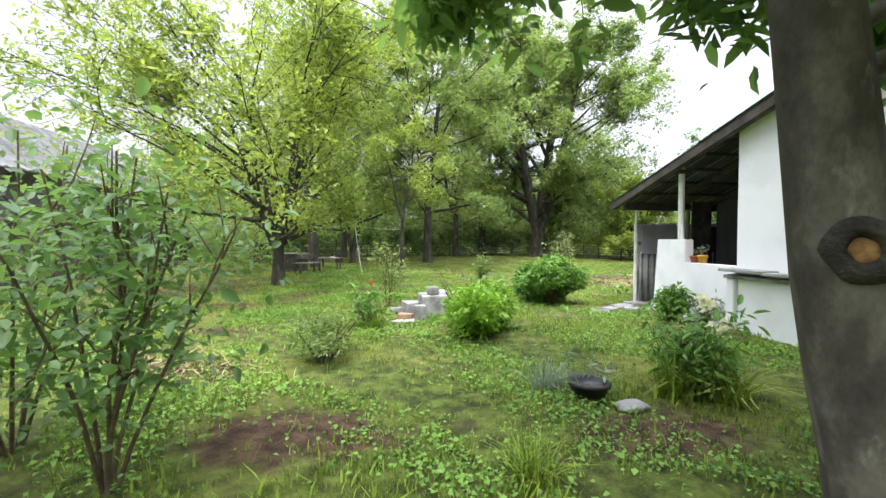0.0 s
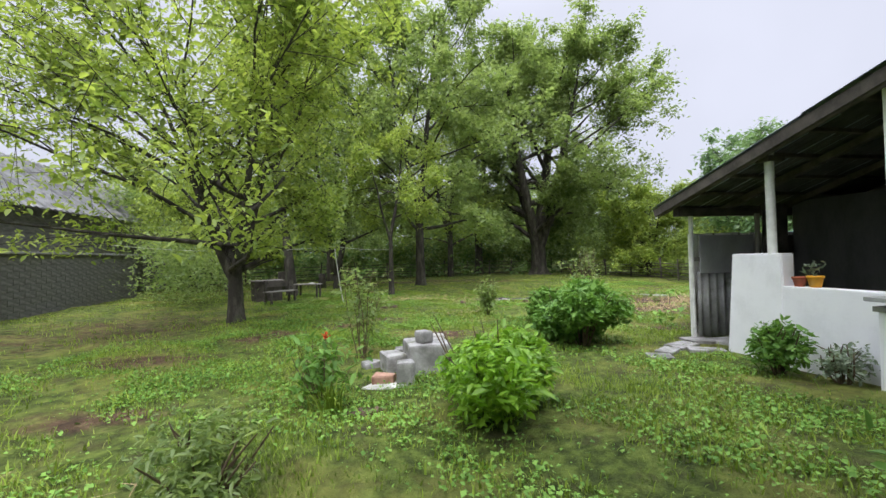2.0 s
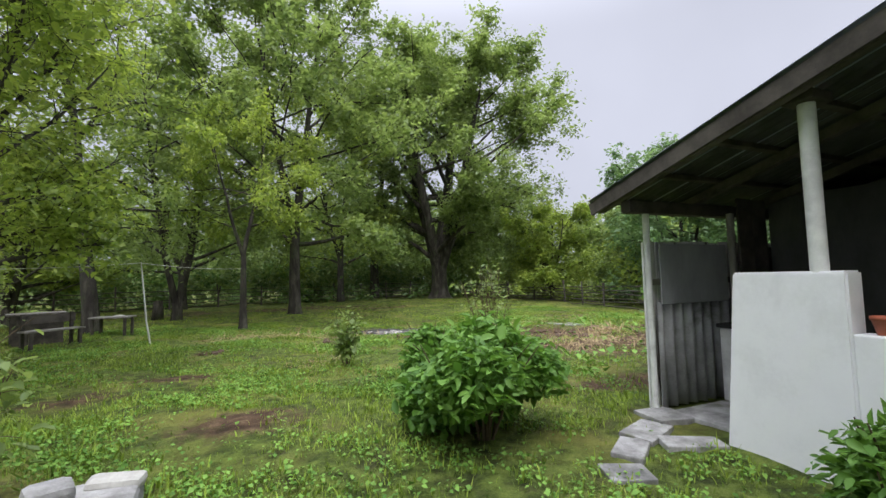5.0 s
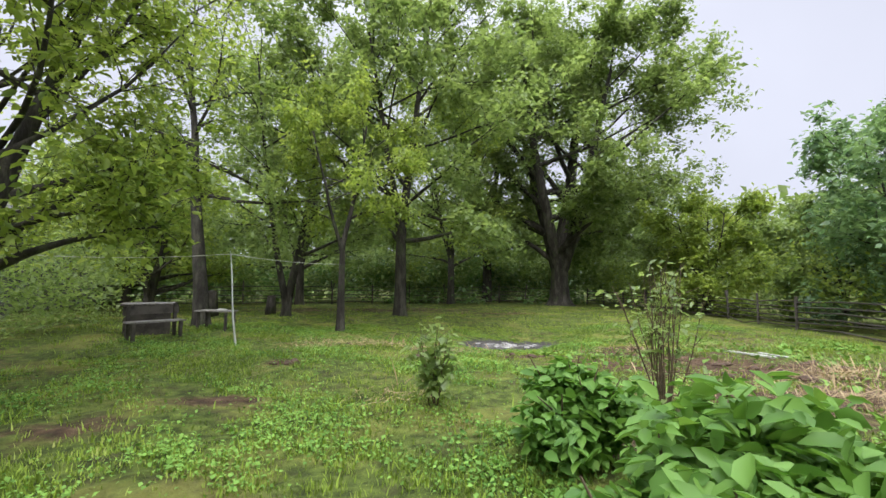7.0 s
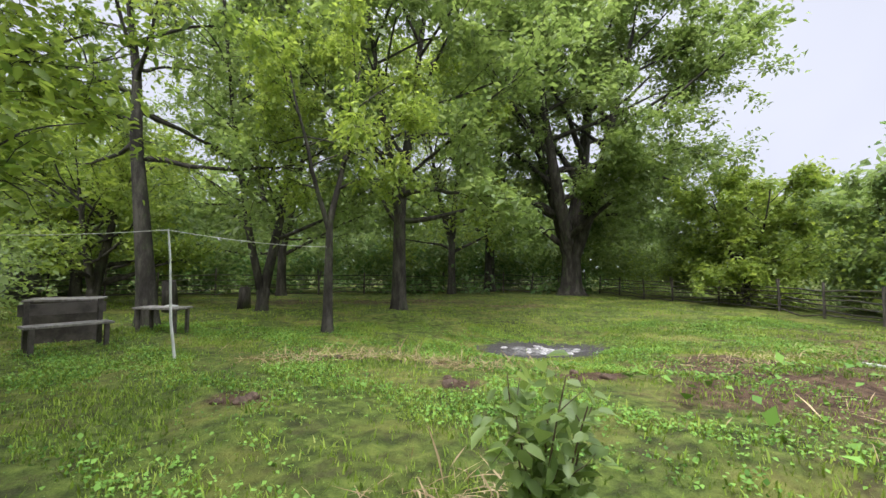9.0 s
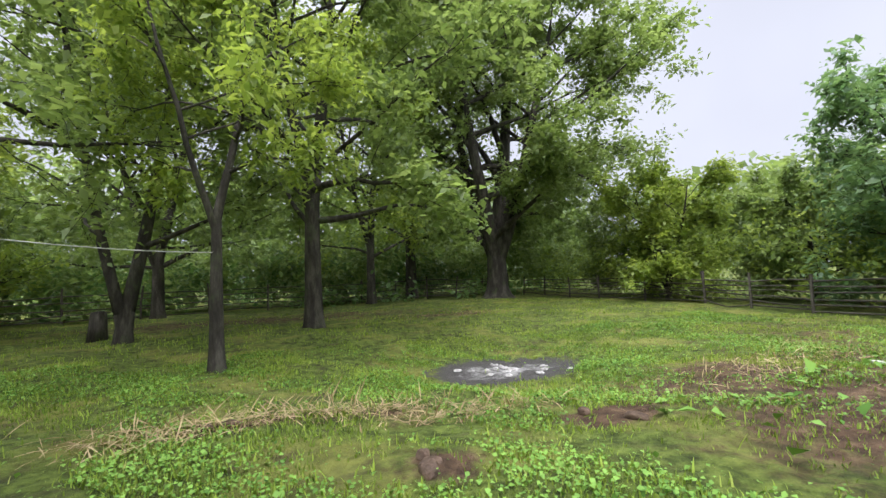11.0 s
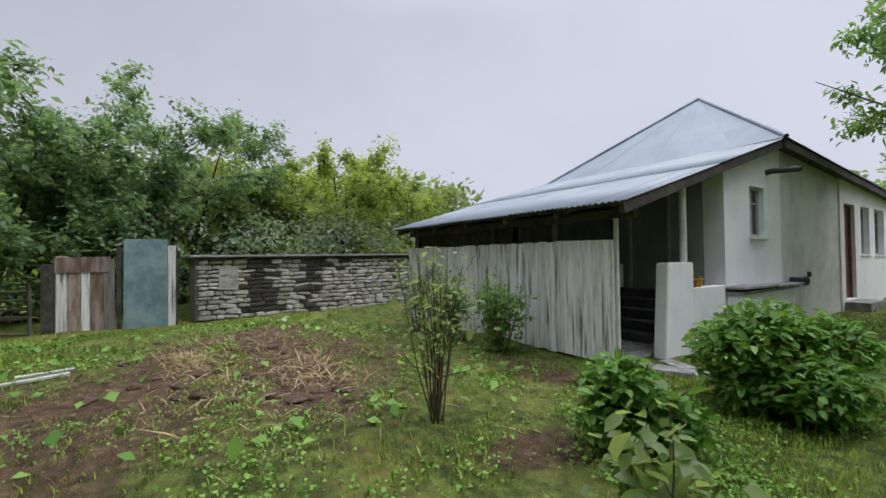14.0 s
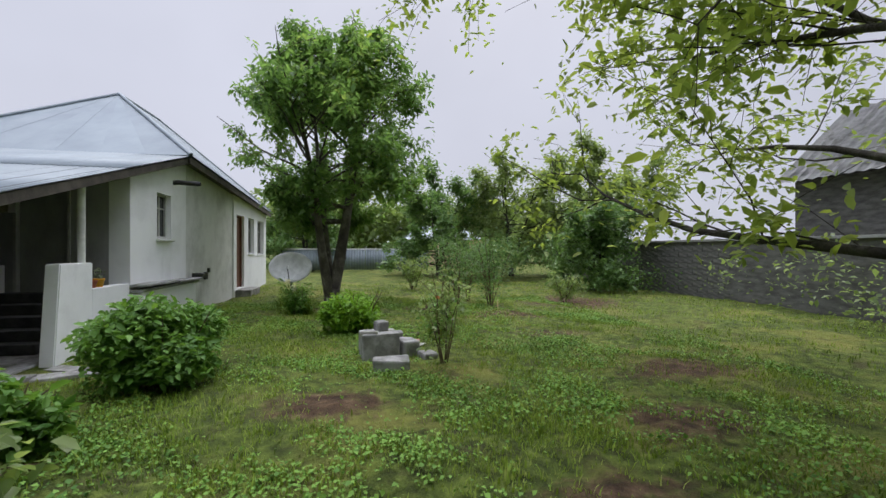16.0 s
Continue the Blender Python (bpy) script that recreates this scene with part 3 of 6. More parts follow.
    nt.links.new(nm.outputs[0], ad.inputs[1])
    bare = map_range(nt, ad.outputs[0], 0.68, 0.98)
    dry = mix_node(nt, map_range(nt, n1.outputs[0], 0.46, 0.66, 0, 0.65), grass.outputs[0], (0.24, 0.23, 0.06))
    n4 = noise_node(nt, v, 1.9, 5, 0.7)
    dry = mix_node(nt, map_range(nt, n4.outputs[0], 0.52, 0.68, 0, 0.7), dry, (0.07, 0.06, 0.03))
    col = mix_node(nt, bare, dry, soil.outputs[0])
    # old ash of a fire
    ash = blot(5.05, 19.85, 2.0, 1.35, 1.0)
    am = nt.nodes.new("ShaderNodeMath")
    am.operation = "MULTIPLY_ADD"
    nt.links.new(ash, am.inputs[0])
    am.inputs[1].default_value = 0.75
    nt.links.new(nm.outputs[0], am.inputs[2])
    col = mix_node(nt, map_range(nt, am.outputs[0], 0.78, 0.92), col, (0.075, 0.07, 0.065))
    col = mix_node(nt, map_range(nt, am.outputs[0], 1.1, 1.36), col, (0.33, 0.32, 0.305))
    nt.links.new(col, b.inputs["Base Color"])
    bump(nt, b, add.outputs[0], 1.0, 0.06)
    return mat


def ground():
    def axis(lo, hi, fine, far):
        mid = np.arange(lo, hi + 1e-6, fine)
        out = hi + np.cumsum(fine * 1.35 ** np.arange(1, 30))
        out = out[out < far]
        low = lo - np.cumsum(fine * 1.35 ** np.arange(1, 30))
        low = low[low > -far]
        return np.concatenate([[-far], low[::-1], mid, out, [far]])
    xs, ys = axis(-12, 17, 0.16, 600.0), axis(-6, 35, 0.16, 600.0)
    X, Y = np.meshgrid(xs, ys, indexing="ij")
    Z = ground_z(X, Y)
    r = np.random.default_rng(3)
    Z += r.normal(size=Z.shape) * 0.010
    far = (np.abs(X) > 40) | (Y > 60) | (Y < -40)
    Z[far] = 0
    n, m = X.shape
    i, j = np.meshgrid(np.arange(n - 1), np.arange(m - 1), indexing="ij")
    k = i * m + j
    faces = np.stack([k, k + m, k + m + 1, k + 1], -1).reshape(-1, 4)
    me = mesh_of("ground", np.stack([X, Y, Z], -1).reshape(-1, 3), faces, ground_material(), True)
    return tagged(new("ground", me), "uneven green lawn with bare brown soil patches", "ground", kind="structure")


ground()

# ---- house ----
WX, NY = 4.66, 6.22          # west wall and north wall of the house
SOUTH, EAST = -5.6, 10.7
house = thing("house", "whitewashed one-storey village house with a metal roof", "house")


def wall_run(bm, along, fixed, thick, a0, a1, z0, top, holes):
    """A wall along an axis with rectangular holes (from, to, sill, head); top(a) gives its height."""
    cuts = sorted({a0, a1, *[h[0] for h in holes], *[h[1] for h in holes]})
    def prism(p, q, lo, hi0, hi1):
        f0, f1 = fixed, fixed + thick
        def at(a, f, z):
            return bm.verts.new((f, a, z) if along == "y" else (a, f, z))
        v = [at(p, f0, lo), at(q, f0, lo), at(q, f1, lo), at(p, f1, lo), at(p, f0, hi0), at(q, f0, hi1), at(q, f1, hi1), at(p, f1, hi0)]
        for f in ((0, 1, 2, 3), (4, 5, 6, 7), (0, 1, 5, 4), (1, 2, 6, 5), (2, 3, 7, 6), (3, 0, 4, 7)):
            bm.faces.new([v[i] for i in f])
    for p, q in zip(cuts, cuts[1:]):
        hole = next((h for h in holes if h[0] <= p + 1e-6 and h[1] >= q - 1e-6), None)
        if hole:
            if hole[2] > z0 + 0.01:
                prism(p, q, z0, hole[2], hole[2])
            prism(p, q, hole[3], top(p), top(q))
        else:
            prism(p, q, z0, top(p), top(q))
    bmesh.ops.remove_doubles(bm, verts=list(bm.verts), dist=0.001)
    bmesh.ops.recalc_face_normals(bm, faces=bm.faces)
    return bm


EAVE_Y, EAVE_Z, PEAK_Y, PEAK_Z = 9.55, 2.26, 4.05, 3.84
SLOPE = (PEAK_Z - EAVE_Z) / (EAVE_Y - PEAK_Y)
FAR_Z = 3.3


def rake(y):
    """Height of the roof's underside along the west wall."""
    return EAVE_Z + (EAVE_Y - y) * SLOPE - 0.10 if y > PEAK_Y else PEAK_Z - 0.10 - (PEAK_Y - y) * (PEAK_Z - FAR_Z) / (PEAK_Y - SOUTH)


W1 = (4.46, 5.14, 1.86, 2.84)
DOOR = (-1.75, -0.75, 0.25, 2.85)
W2, W3 = (-3.3, -2.35, 1.45, 2.85), (-5.1, -3.9, 1.42, 2.85)
bm = bmesh.new()
wall_run(bm, "y", WX, 0.35, 3.6, NY, -0.3, rake, [W1])
part("wall", bm, M_WHITEWASH, house, "white plastered gable wall beside the veranda")
bm = bmesh.new()
wall_run(bm, "y", WX, 0.35, -0.4, 3.6, -0.3, rake, [])
part("wall", bm, M_PLASTER, house, "greyish stained plaster wall")
bm = bmesh.new()
wall_run(bm, "y", WX - 0.04, 0.39, SOUTH, -0.4, -0.5, rake, [DOOR, W2, W3])
part("wall", bm, M_WHITEWASH, house, "white wall with a brown door and windows")
ND = (5.62, 6.5, 0.85, 2.75)
bm = bmesh.new()
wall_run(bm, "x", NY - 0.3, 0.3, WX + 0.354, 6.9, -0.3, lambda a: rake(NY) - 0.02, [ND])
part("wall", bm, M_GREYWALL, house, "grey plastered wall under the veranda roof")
# same wall continued, its depth under the roof painted as shade
part("wall", box(6.9, EAST, NY - 0.3, NY, -0.3, rake(NY) - 0.02), M_SHADEWALL, house, "house wall deep in the veranda, coloured dark for shade")
part("wall", box(EAST - 0.3, EAST, SOUTH, NY - 0.304, -0.3, 3.3), M_PLASTER, house)
part("wall", box(WX + 0.354, EAST - 0.304, SOUTH, SOUTH + 0.3, -0.5, 3.3), M_PLASTER, house)


def house_window(hole, name="window", bars=2, depth=0.12):
    y0, y1, z0, z1 = hole
    x = WX + depth
    w = new(name)
    w.parent = house
    fw = 0.055
    for a, b, c, d in ((y0, y1, z0, z0 + fw), (y0, y1, z1 - fw, z1), (y0, y0 + fw, z0 + fw, z1 - fw), (y1 - fw, y1, z0 + fw, z1 - fw)):
        part("frame", box(x - 0.03, x + 0.04, a, b, c, d, 0.006), M_FRAME, w)
    ym = [y0 + fw + (y1 - y0 - 2 * fw) * i / bars for i in range(bars + 1)]
    for y in ym[1:-1]:
        part("mullion", box(x - 0.02, x + 0.03, y - 0.025, y + 0.025, z0 + fw, z1 - fw, 0.004), M_FRAME, w)
    zb = z0 + (z1 - z0) * 0.68
    for p, q in zip(ym, ym[1:]):
        part("glazing_bar", box(x - 0.015, x + 0.025, p + 0.028, q - 0.028, zb - 0.018, zb + 0.018), M_FRAME, w)
        part("pane", box(x + 0.006, x + 0.012, p + 0.02, q - 0.02, z0 + fw - 0.01, z1 - fw + 0.01), M_GLASS, w)
    part("sill", box(WX - 0.07, WX + 0.1, y0 - 0.05, y1 + 0.05, z0 - 0.05, z0 - 0.004, 0.008), M_PLASTER, w)
    # unlit room depth painted as a dark plate
    part("room", box(x + 0.5, x + 0.52, y0 - 0.3, y1 + 0.3, z0 - 0.3, z1 + 0.3), M_SHADEWALL, w, "room wall behind the glass, coloured dark for shade")


house_window(W1)
house_window(W2, bars=3)
house_window(W3, bars=3)
d = new("door")
d.parent = house
part("leaf", box(WX + 0.10, WX + 0.15, DOOR[0] + 0.06, DOOR[1] - 0.06, DOOR[2], DOOR[3] - 0.07, 0.006), M_DOOR, d, "brown wooden door leaf")
for a, b, c, e in ((DOOR[0], DOOR[0] + 0.06, DOOR[2], DOOR[3]), (DOOR[1] - 0.06, DOOR[1], DOOR[2], DOOR[3]), (DOOR[0] + 0.06, DOOR[1] - 0.06, DOOR[3] - 0.06, DOOR[3])):
    part("frame", box(WX + 0.04, WX + 0.2, a, b, c, e, 0.006), M_DOOR, d)
part("handle", box(WX + 0.05, WX + 0.1, DOOR[1] - 0.18, DOOR[1] - 0.08, 1.25, 1.28, 0.006), M_IRON, d)
part("doorstep", box(WX - 0.55, WX - 0.05, DOOR[0] - 0.2, DOOR[1] + 0.2, -0.1, 0.22, 0.02), M_CONCRETE, d)
d = new("door")
d.parent = house
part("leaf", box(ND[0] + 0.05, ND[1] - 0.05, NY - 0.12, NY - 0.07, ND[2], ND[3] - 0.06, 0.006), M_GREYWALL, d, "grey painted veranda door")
for a, b, c, e in ((ND[0], ND[0] + 0.05, ND[2], ND[3]), (ND[1] - 0.05, ND[1], ND[2], ND[3]), (ND[0] + 0.05, ND[1] - 0.05, ND[3] - 0.06, ND[3])):
    part("frame", box(a, b, NY - 0.16, NY + 0.02, c, e, 0.005), M_FRAME, d)


# roofs
def corrugated(w, run, mat, wave=0.10, amp=0.012, thick=0.008):
    """A wavy sheet w wide (x) and run long (down +y), its top edge at the origin."""
    nx = max(8, int(w / wave * 8))
    xs = np.linspace(0, w, nx + 1)
    z = amp * np.sin(xs / wave * 2 * np.pi)
    ys = np.array([0, run])
    top = np.stack(np.meshgrid(xs, ys, indexing="ij"), -1).reshape(-1, 2)
    zt = np.repeat(z, 2)
    v = np.concatenate([np.c_[top, zt + thick], np.c_[top, zt]])
    k = np.arange(nx) * 2
    o = len(top)
    f = np.concatenate([np.stack([k, k + 2, k + 3, k + 1], -1), np.stack([o + k, o + k + 1, o + k + 3, o + k + 2], -1),
                        np.stack([k + 1, k + 3, o + k + 3, o + k + 1], -1), np.stack([k, o + k, o + k + 2, k + 2], -1)])
    return mesh_of("roof_sheet", v, f, mat, False)


ROOF_W, ROOF_E = 4.46, 10.86
pitch = math.degrees(math.atan(SLOPE))
run = (EAVE_Y - PEAK_Y) / math.cos(math.radians(pitch))
n_sheet = 6
sheet_w = (ROOF_E - ROOF_W) / n_sheet
top_sheet = corrugated(sheet_w + 0.06, run * 0.5 + 0.06, M_METAL)
low_sheet = corrugated(sheet_w + 0.06, run * 0.5, M_METAL)
for i in range(n_sheet):
    for k, me in enumerate((top_sheet, low_sheet)):
        o = part("roof_sheet", me, None, house)
        y = PEAK_Y + (EAVE_Y - PEAK_Y) * 0.5 * k
        o.matrix_basis = pose(ROOF_W + i * sheet_w - 0.03 + 0.006 * k, y, PEAK_Z - (y - PEAK_Y) * SLOPE + 0.006 * (i % 2) - (0.012 if k else 0), -pitch, 0, 0)
# purlins and rafters under the veranda roof, in dark timber for the shade there
for k, y in enumerate(np.linspace(NY + 0.25, EAVE_Y - 0.12, 6)):
    z = EAVE_Z + (EAVE_Y - y) * SLOPE
    part("purlin", box(ROOF_W + 0.05, ROOF_E - 0.1, y - 0.04, y + 0.04, z - 0.075, z - 0.026, 0.005), M_WOOD_DARK, house)
for x in (ROOF_W + 0.04, 5.6, 6.75, 7.9, 9.05, 10.0, ROOF_E - 0.2):
    me = bm_mesh("rafter", box(-0.04, 0.04, 0, run - 0.05, -0.17, -0.078, 0.006), M_WOOD_DARK)
    o = part("rafter", me, None, house)
    o.matrix_basis = pose(x + 0.04, PEAK_Y, PEAK_Z, -pitch, 0, 0)
# sheets seen from below, the roof's shade put into their colour
under = corrugated(ROOF_E - ROOF_W - 0.04, (EAVE_Y - NY) / math.cos(math.radians(pitch)) - 0.03, M_ROOF_SHADE, 0.13, 0.018)
o = part("roof_lining", under, None, house, "lining sheets under the metal roof, coloured dark for shade")
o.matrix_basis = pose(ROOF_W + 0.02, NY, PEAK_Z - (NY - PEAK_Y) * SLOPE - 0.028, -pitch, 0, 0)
part("beam", box(ROOF_W + 0.1, ROOF_E - 0.2, 9.06, 9.18, 2.07, 2.2, 0.008), M_WOOD_DARK, house, "dark beam on the veranda posts")
me = bm_mesh("rake_board", box(-0.02, 0.015, 0, run, -0.14, 0.0, 0.004), M_WOOD_DARK)
o = part("rake_board", me, None, house)
o.matrix_basis = pose(ROOF_W + 0.015, PEAK_Y, PEAK_Z - 0.03, -pitch, 0, 0)


def slab_face(pts, mat, name, thick=0.02, label=""):
    """A thin plate over three or four corners."""
    bm2 = bmesh.new()
    p = [Vector(q) for q in pts]
    nrm = (p[1] - p[0]).cross(p[2] - p[0]).normalized()
    if nrm.z < 0:
        nrm.negate()
    a = [bm2.verts.new(q + nrm * thick) for q in p]
    b = [bm2.verts.new(q) for q in p]
    bm2.faces.new(a)
    bm2.faces.new(b[::-1])
    for i in range(len(p)):
        j = (i + 1) % len(p)
        bm2.faces.new((a[i], b[i], b[j], a[j]))
    bmesh.ops.recalc_face_normals(bm2, faces=bm2.faces)
    return part(name, bm2, mat, house, label)


XW, XE, XM = 4.38, 11.0, 7.6
NW, NE = (XW, PEAK_Y + 0.02, PEAK_Z + 0.02), (XE, PEAK_Y + 0.02, PEAK_Z - 0.12)
SW, SE = (XW, SOUTH - 0.3, FAR_Z), (XE, SOUTH - 0.3, FAR_Z)
A, B = (XM, 0.55, 6.33), (XM, -2.1, 6.33)


def ribbed(p0, p1, top0, top1, n, mat):
    """Standing-seam strips between an eave edge and a ridge edge."""
    for i in range(n):
        f0, f1 = i / n, (i + 1) / n
        e0, e1 = Vector(p0).lerp(Vector(p1), f0), Vector(p0).lerp(Vector(p1), f1)
        t0, t1 = Vector(top0).lerp(Vector(top1), f0), Vector(top0).lerp(Vector(top1), f1)
        pts = [e0, e1, t1, t0] if (t1 - t0).length > 1e-3 else [e0, e1, t0]
        slab_face(pts, mat, "roof_sheet", 0.012 + 0.004 * (i % 2))


ribbed(NW, NE, A, A, 7, M_METAL)
ribbed(NW, SW, A, B, 12, M_METAL)
ribbed(NE, SE, A, B, 6, M_METAL)
ribbed(SW, SE, B, B, 4, M_METAL)
for p, q in ((NW, A), (NE, A), (A, B), (B, SW), (B, SE)):
    v, f = tube([Vector(p) + Vector((0, 0, 0.02)), (Vector(p) + Vector(q)) / 2 + Vector((0, 0, 0.03)), Vector(q) + Vector((0, 0, 0.03))], [0.05, 0.05, 0.05], 8)
    part("ridge_cap", mesh_of("ridge_cap", v, f, M_METAL, True), None, house, "sheet-metal ridge cap")
part("eave_board", box(XW + 0.02, XW + 0.05, 0, PEAK_Y - SOUTH, -0.16, 0.0), M_WOOD_DARK, house).matrix_basis = pose(0, SOUTH, FAR_Z - 0.01, math.degrees(math.atan((PEAK_Z - FAR_Z) / (PEAK_Y - SOUTH))), 0, 0)
part("soffit", box(XW + 0.05, WX - 0.002, 0, PEAK_Y - SOUTH, -0.03, 0.0), M_WOOD_DARK, house).matrix_basis = pose(0, SOUTH, FAR_Z - 0.06, math.degrees(math.atan((PEAK_Z - FAR_Z) / (PEAK_Y - SOUTH))), 0, 0)
part("soffit", box(ROOF_W + 0.05, WX - 0.002, 0.1, run - 3.45, -0.115, -0.09), M_WOOD_DARK, house).matrix_basis = pose(0, PEAK_Y, PEAK_Z, -pitch, 0, 0)
# stub of a stove pipe
v, f = tube([(WX + 0.05, 4.32, 3.16), (WX - 0.1, 4.3, 3.18), (WX - 0.5, 4.28, 3.16), (WX - 0.56, 4.28, 3.16)], [0.055, 0.055, 0.055, 0.045], 12)
part("stove_pipe", mesh_of("stove_pipe", v, f, M_IRON, True), None, house, "dark stove pipe sticking out of the wall")
part("meter_box", box(WX - 0.08, WX - 0.002, 2.25, 2.4, 0.8, 1.0, 0.01), M_IRON, house, "small dark fuse box")
part("meter_box", box(WX - 0.06, WX - 0.002, 2.0, 2.1, 0.98, 1.1, 0.01), M_IRON, house)

# veranda: low wall, slab, posts, floor, steps
veranda = thing("veranda", "white low-walled veranda under a sheet roof", "veranda", kind="structure")
part("low_wall", box(WX + 0.0, WX + 0.18, NY + 0.02, 7.36, -0.15, 1.0, 0.012, wobble=0.008), M_WHITEWASH, veranda, "whitewashed parapet")
bm = bmesh.new()
sl = [(7.364, -0.15), (8.26, -0.15), (8.12, 1.42), (7.364, 1.42)]
lo = [bm.verts.new((WX - 0.005, y, z)) for y, z in sl]
hi = [bm.verts.new((WX + 0.19, y, z)) for y, z in sl]
bm.faces.new(lo[::-1])
bm.faces.new(hi)
for i in range(4):
    bm.faces.new((lo[i], lo[(i + 1) % 4], hi[(i + 1) % 4], hi[i]))
bmesh.ops.recalc_face_normals(bm, faces=bm.faces)
bmesh.ops.bevel(bm, geom=list(bm.edges), offset=0.015, segments=2, affect="EDGES")
part("stair_cheek", bm, M_WHITEWASH, veranda, "white slanted slab at the stairs")
part("stair_cheek", box(6.62, 6.78, 6.23, 7.5, -0.1, 1.35, 0.015), M_WHITEWASH, veranda, "white inner slab beside the steps")
for i in range(5):
    part("step", box(5.3, 6.6, 6.23, 7.6 - i * 0.27, 0.02 + i * 0.17, 0.02 + (i + 1) * 0.17 - 0.003, 0.012), M_DARKSTEP, veranda)


def post(name, x, y, z0, z1, r, mat):
    v, f = tube([(x, y, z0), (x, y, z0 + 0.02), (x, y, z1 - 0.02), (x, y, z1)], [r, r, r, r], 14)
    part(name, mesh_of(name, v, f, mat, True), None, veranda)


post("post", WX + 0.06, 7.54, 1.41, rake(7.54) + 0.02, 0.055, M_PIPE)
part("post_cap", box(WX - 0.06, WX + 0.2, 7.44, 7.64, rake(7.54) - 0.10, rake(7.54) - 0.03, 0.01), M_WOOD_DARK, veranda)
post("post", 4.85, 9.13, -0.05, 2.1, 0.035, M_PIPE)
post("post", 6.05, 9.02, -0.05, 2.1, 0.04, M_WOOD_GREY)
post("post", 7.6, 9.02, -0.05, 2.1, 0.04, M_WOOD_GREY)
post("post", 10.5, 9.02, -0.05, 2.1, 0.04, M_WOOD_GREY)
part("floor_slab", box(4.9, 10.5, 6.23, 9.0, -0.12, 0.03, 0.02), M_CONCRETE, veranda, "worn concrete floor")
# partition colour carries the veranda's shade
part("partition", box(6.8, 6.9, 6.23, 9.04, 0.03, 2.3), M_SHADEWALL, veranda, "partition inside the veranda, coloured dark for shade")
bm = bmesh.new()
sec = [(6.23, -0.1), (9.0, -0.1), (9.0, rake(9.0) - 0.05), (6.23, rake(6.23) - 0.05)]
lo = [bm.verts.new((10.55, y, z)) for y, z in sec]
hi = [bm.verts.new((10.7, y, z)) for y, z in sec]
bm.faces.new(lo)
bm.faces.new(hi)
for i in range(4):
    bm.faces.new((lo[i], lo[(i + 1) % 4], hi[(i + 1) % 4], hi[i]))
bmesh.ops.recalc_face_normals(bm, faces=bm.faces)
# east end closed in the same painted shade
part("east_wall", bm, M_SHADEWALL, veranda)
# dark boards added above the fence as the shade of the gap under the roof
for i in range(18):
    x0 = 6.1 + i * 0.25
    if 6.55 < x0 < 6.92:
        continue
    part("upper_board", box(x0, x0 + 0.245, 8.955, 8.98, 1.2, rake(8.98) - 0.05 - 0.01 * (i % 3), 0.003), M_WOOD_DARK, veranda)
# grey ledge along the wall with its little buttress
ledge = thing("wall_ledge", "grey slate ledge along the white wall", "ledge", kind="structure")
for i, (a, b) in enumerate(((3.3, 4.0), (4.0, 4.75), (4.75, 5.5), (5.5, 6.26))):
    q = 0.88 + (a - 3.3) * 0.02
    part("ledge_slab", box(WX - 0.30, WX - 0.003, a + 0.004, b - 0.004, q, q + 0.045, 0.008, wobble=0.012, seed=i), M_SLATE, ledge)
part("ledge_beam", box(WX - 0.22, WX - 0.003, 3.35, 6.24, 0.82, 0.876, 0.008), M_CONCRETE, ledge)
part("ledge_flashing", box(WX - 0.34, WX - 0.05, 3.1, 3.4, 0.90, 1.02, 0.02, wobble=0.06, seed=4), M_IRON, ledge, "bent dark metal sheet on the ledge")
part("plinth", box(WX - 0.14, WX - 0.003, 3.35, 6.05, -0.2, 0.818, 0.02, wobble=0.01), M_WHITEWASH, ledge, "white plinth under the ledge")
part("buttress", box(WX - 0.2, WX - 0.003, 6.07, 6.21, -0.15, 0.81, 0.02, wobble=0.015), M_WHITEWASH, ledge, "white pilaster at the house corner")

# board fence closing the veranda
fence = thing("board_fence", "weathered whitewashed vertical board fence of the veranda", "fence")
board_meshes = []
for k in range(5):
    b = box(0, 0.174, -0.012, 0.012, 0, 1.76, 0.003)
    for v in b.verts:
        v.co.y += 0.006 * noise.noise(Vector((k * 3.0, v.co.z * 2, 0)))
        if v.co.z > 1:
            v.co.z += 0.012 * (noise.noise(Vector((k * 7.7, v.co.x * 6, 0))))
    board_meshes.append(bm_mesh("board", b, M_BOARD))
x, i = 4.85, 0
rb = random.Random(5)
while x < 10.6:
    o = part("board", board_meshes[rb.randrange(5)], None, fence)
    o.matrix_basis = pose(x, 9.2 + rb.uniform(-0.006, 0.006), 0.015 + rb.uniform(-0.012, 0.012) , 0, rb.uniform(-0.22, 0.22), rb.uniform(-1.2, 1.2))
    x += 0.176
    i += 1
for z in (0.35, 1.3):
    part("rail", box(4.9, 10.7, 9.14, 9.18, z, z + 0.07, 0.006), M_WOOD_GREY, fence)
# inner face: slate sheets below, flat panel above
o = part("slate_sheet", corrugated(1.9, 1.1, M_SLATE, 0.15, 0.025), None, fence, "corrugated slate sheet inside the fence")
o.matrix_basis = Matrix(((1, 0, 0, 4.92), (0, 0, -1, 9.11), (0, -1, 0, 1.12), (0, 0, 0, 1)))
part("flat_panel", box(4.95, 6.0, 9.06, 9.075, 1.1, 1.74, 0.003), M_GREYWALL, fence, "flat grey panel inside the fence")
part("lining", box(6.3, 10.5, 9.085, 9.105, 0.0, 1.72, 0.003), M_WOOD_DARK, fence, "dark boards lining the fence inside")
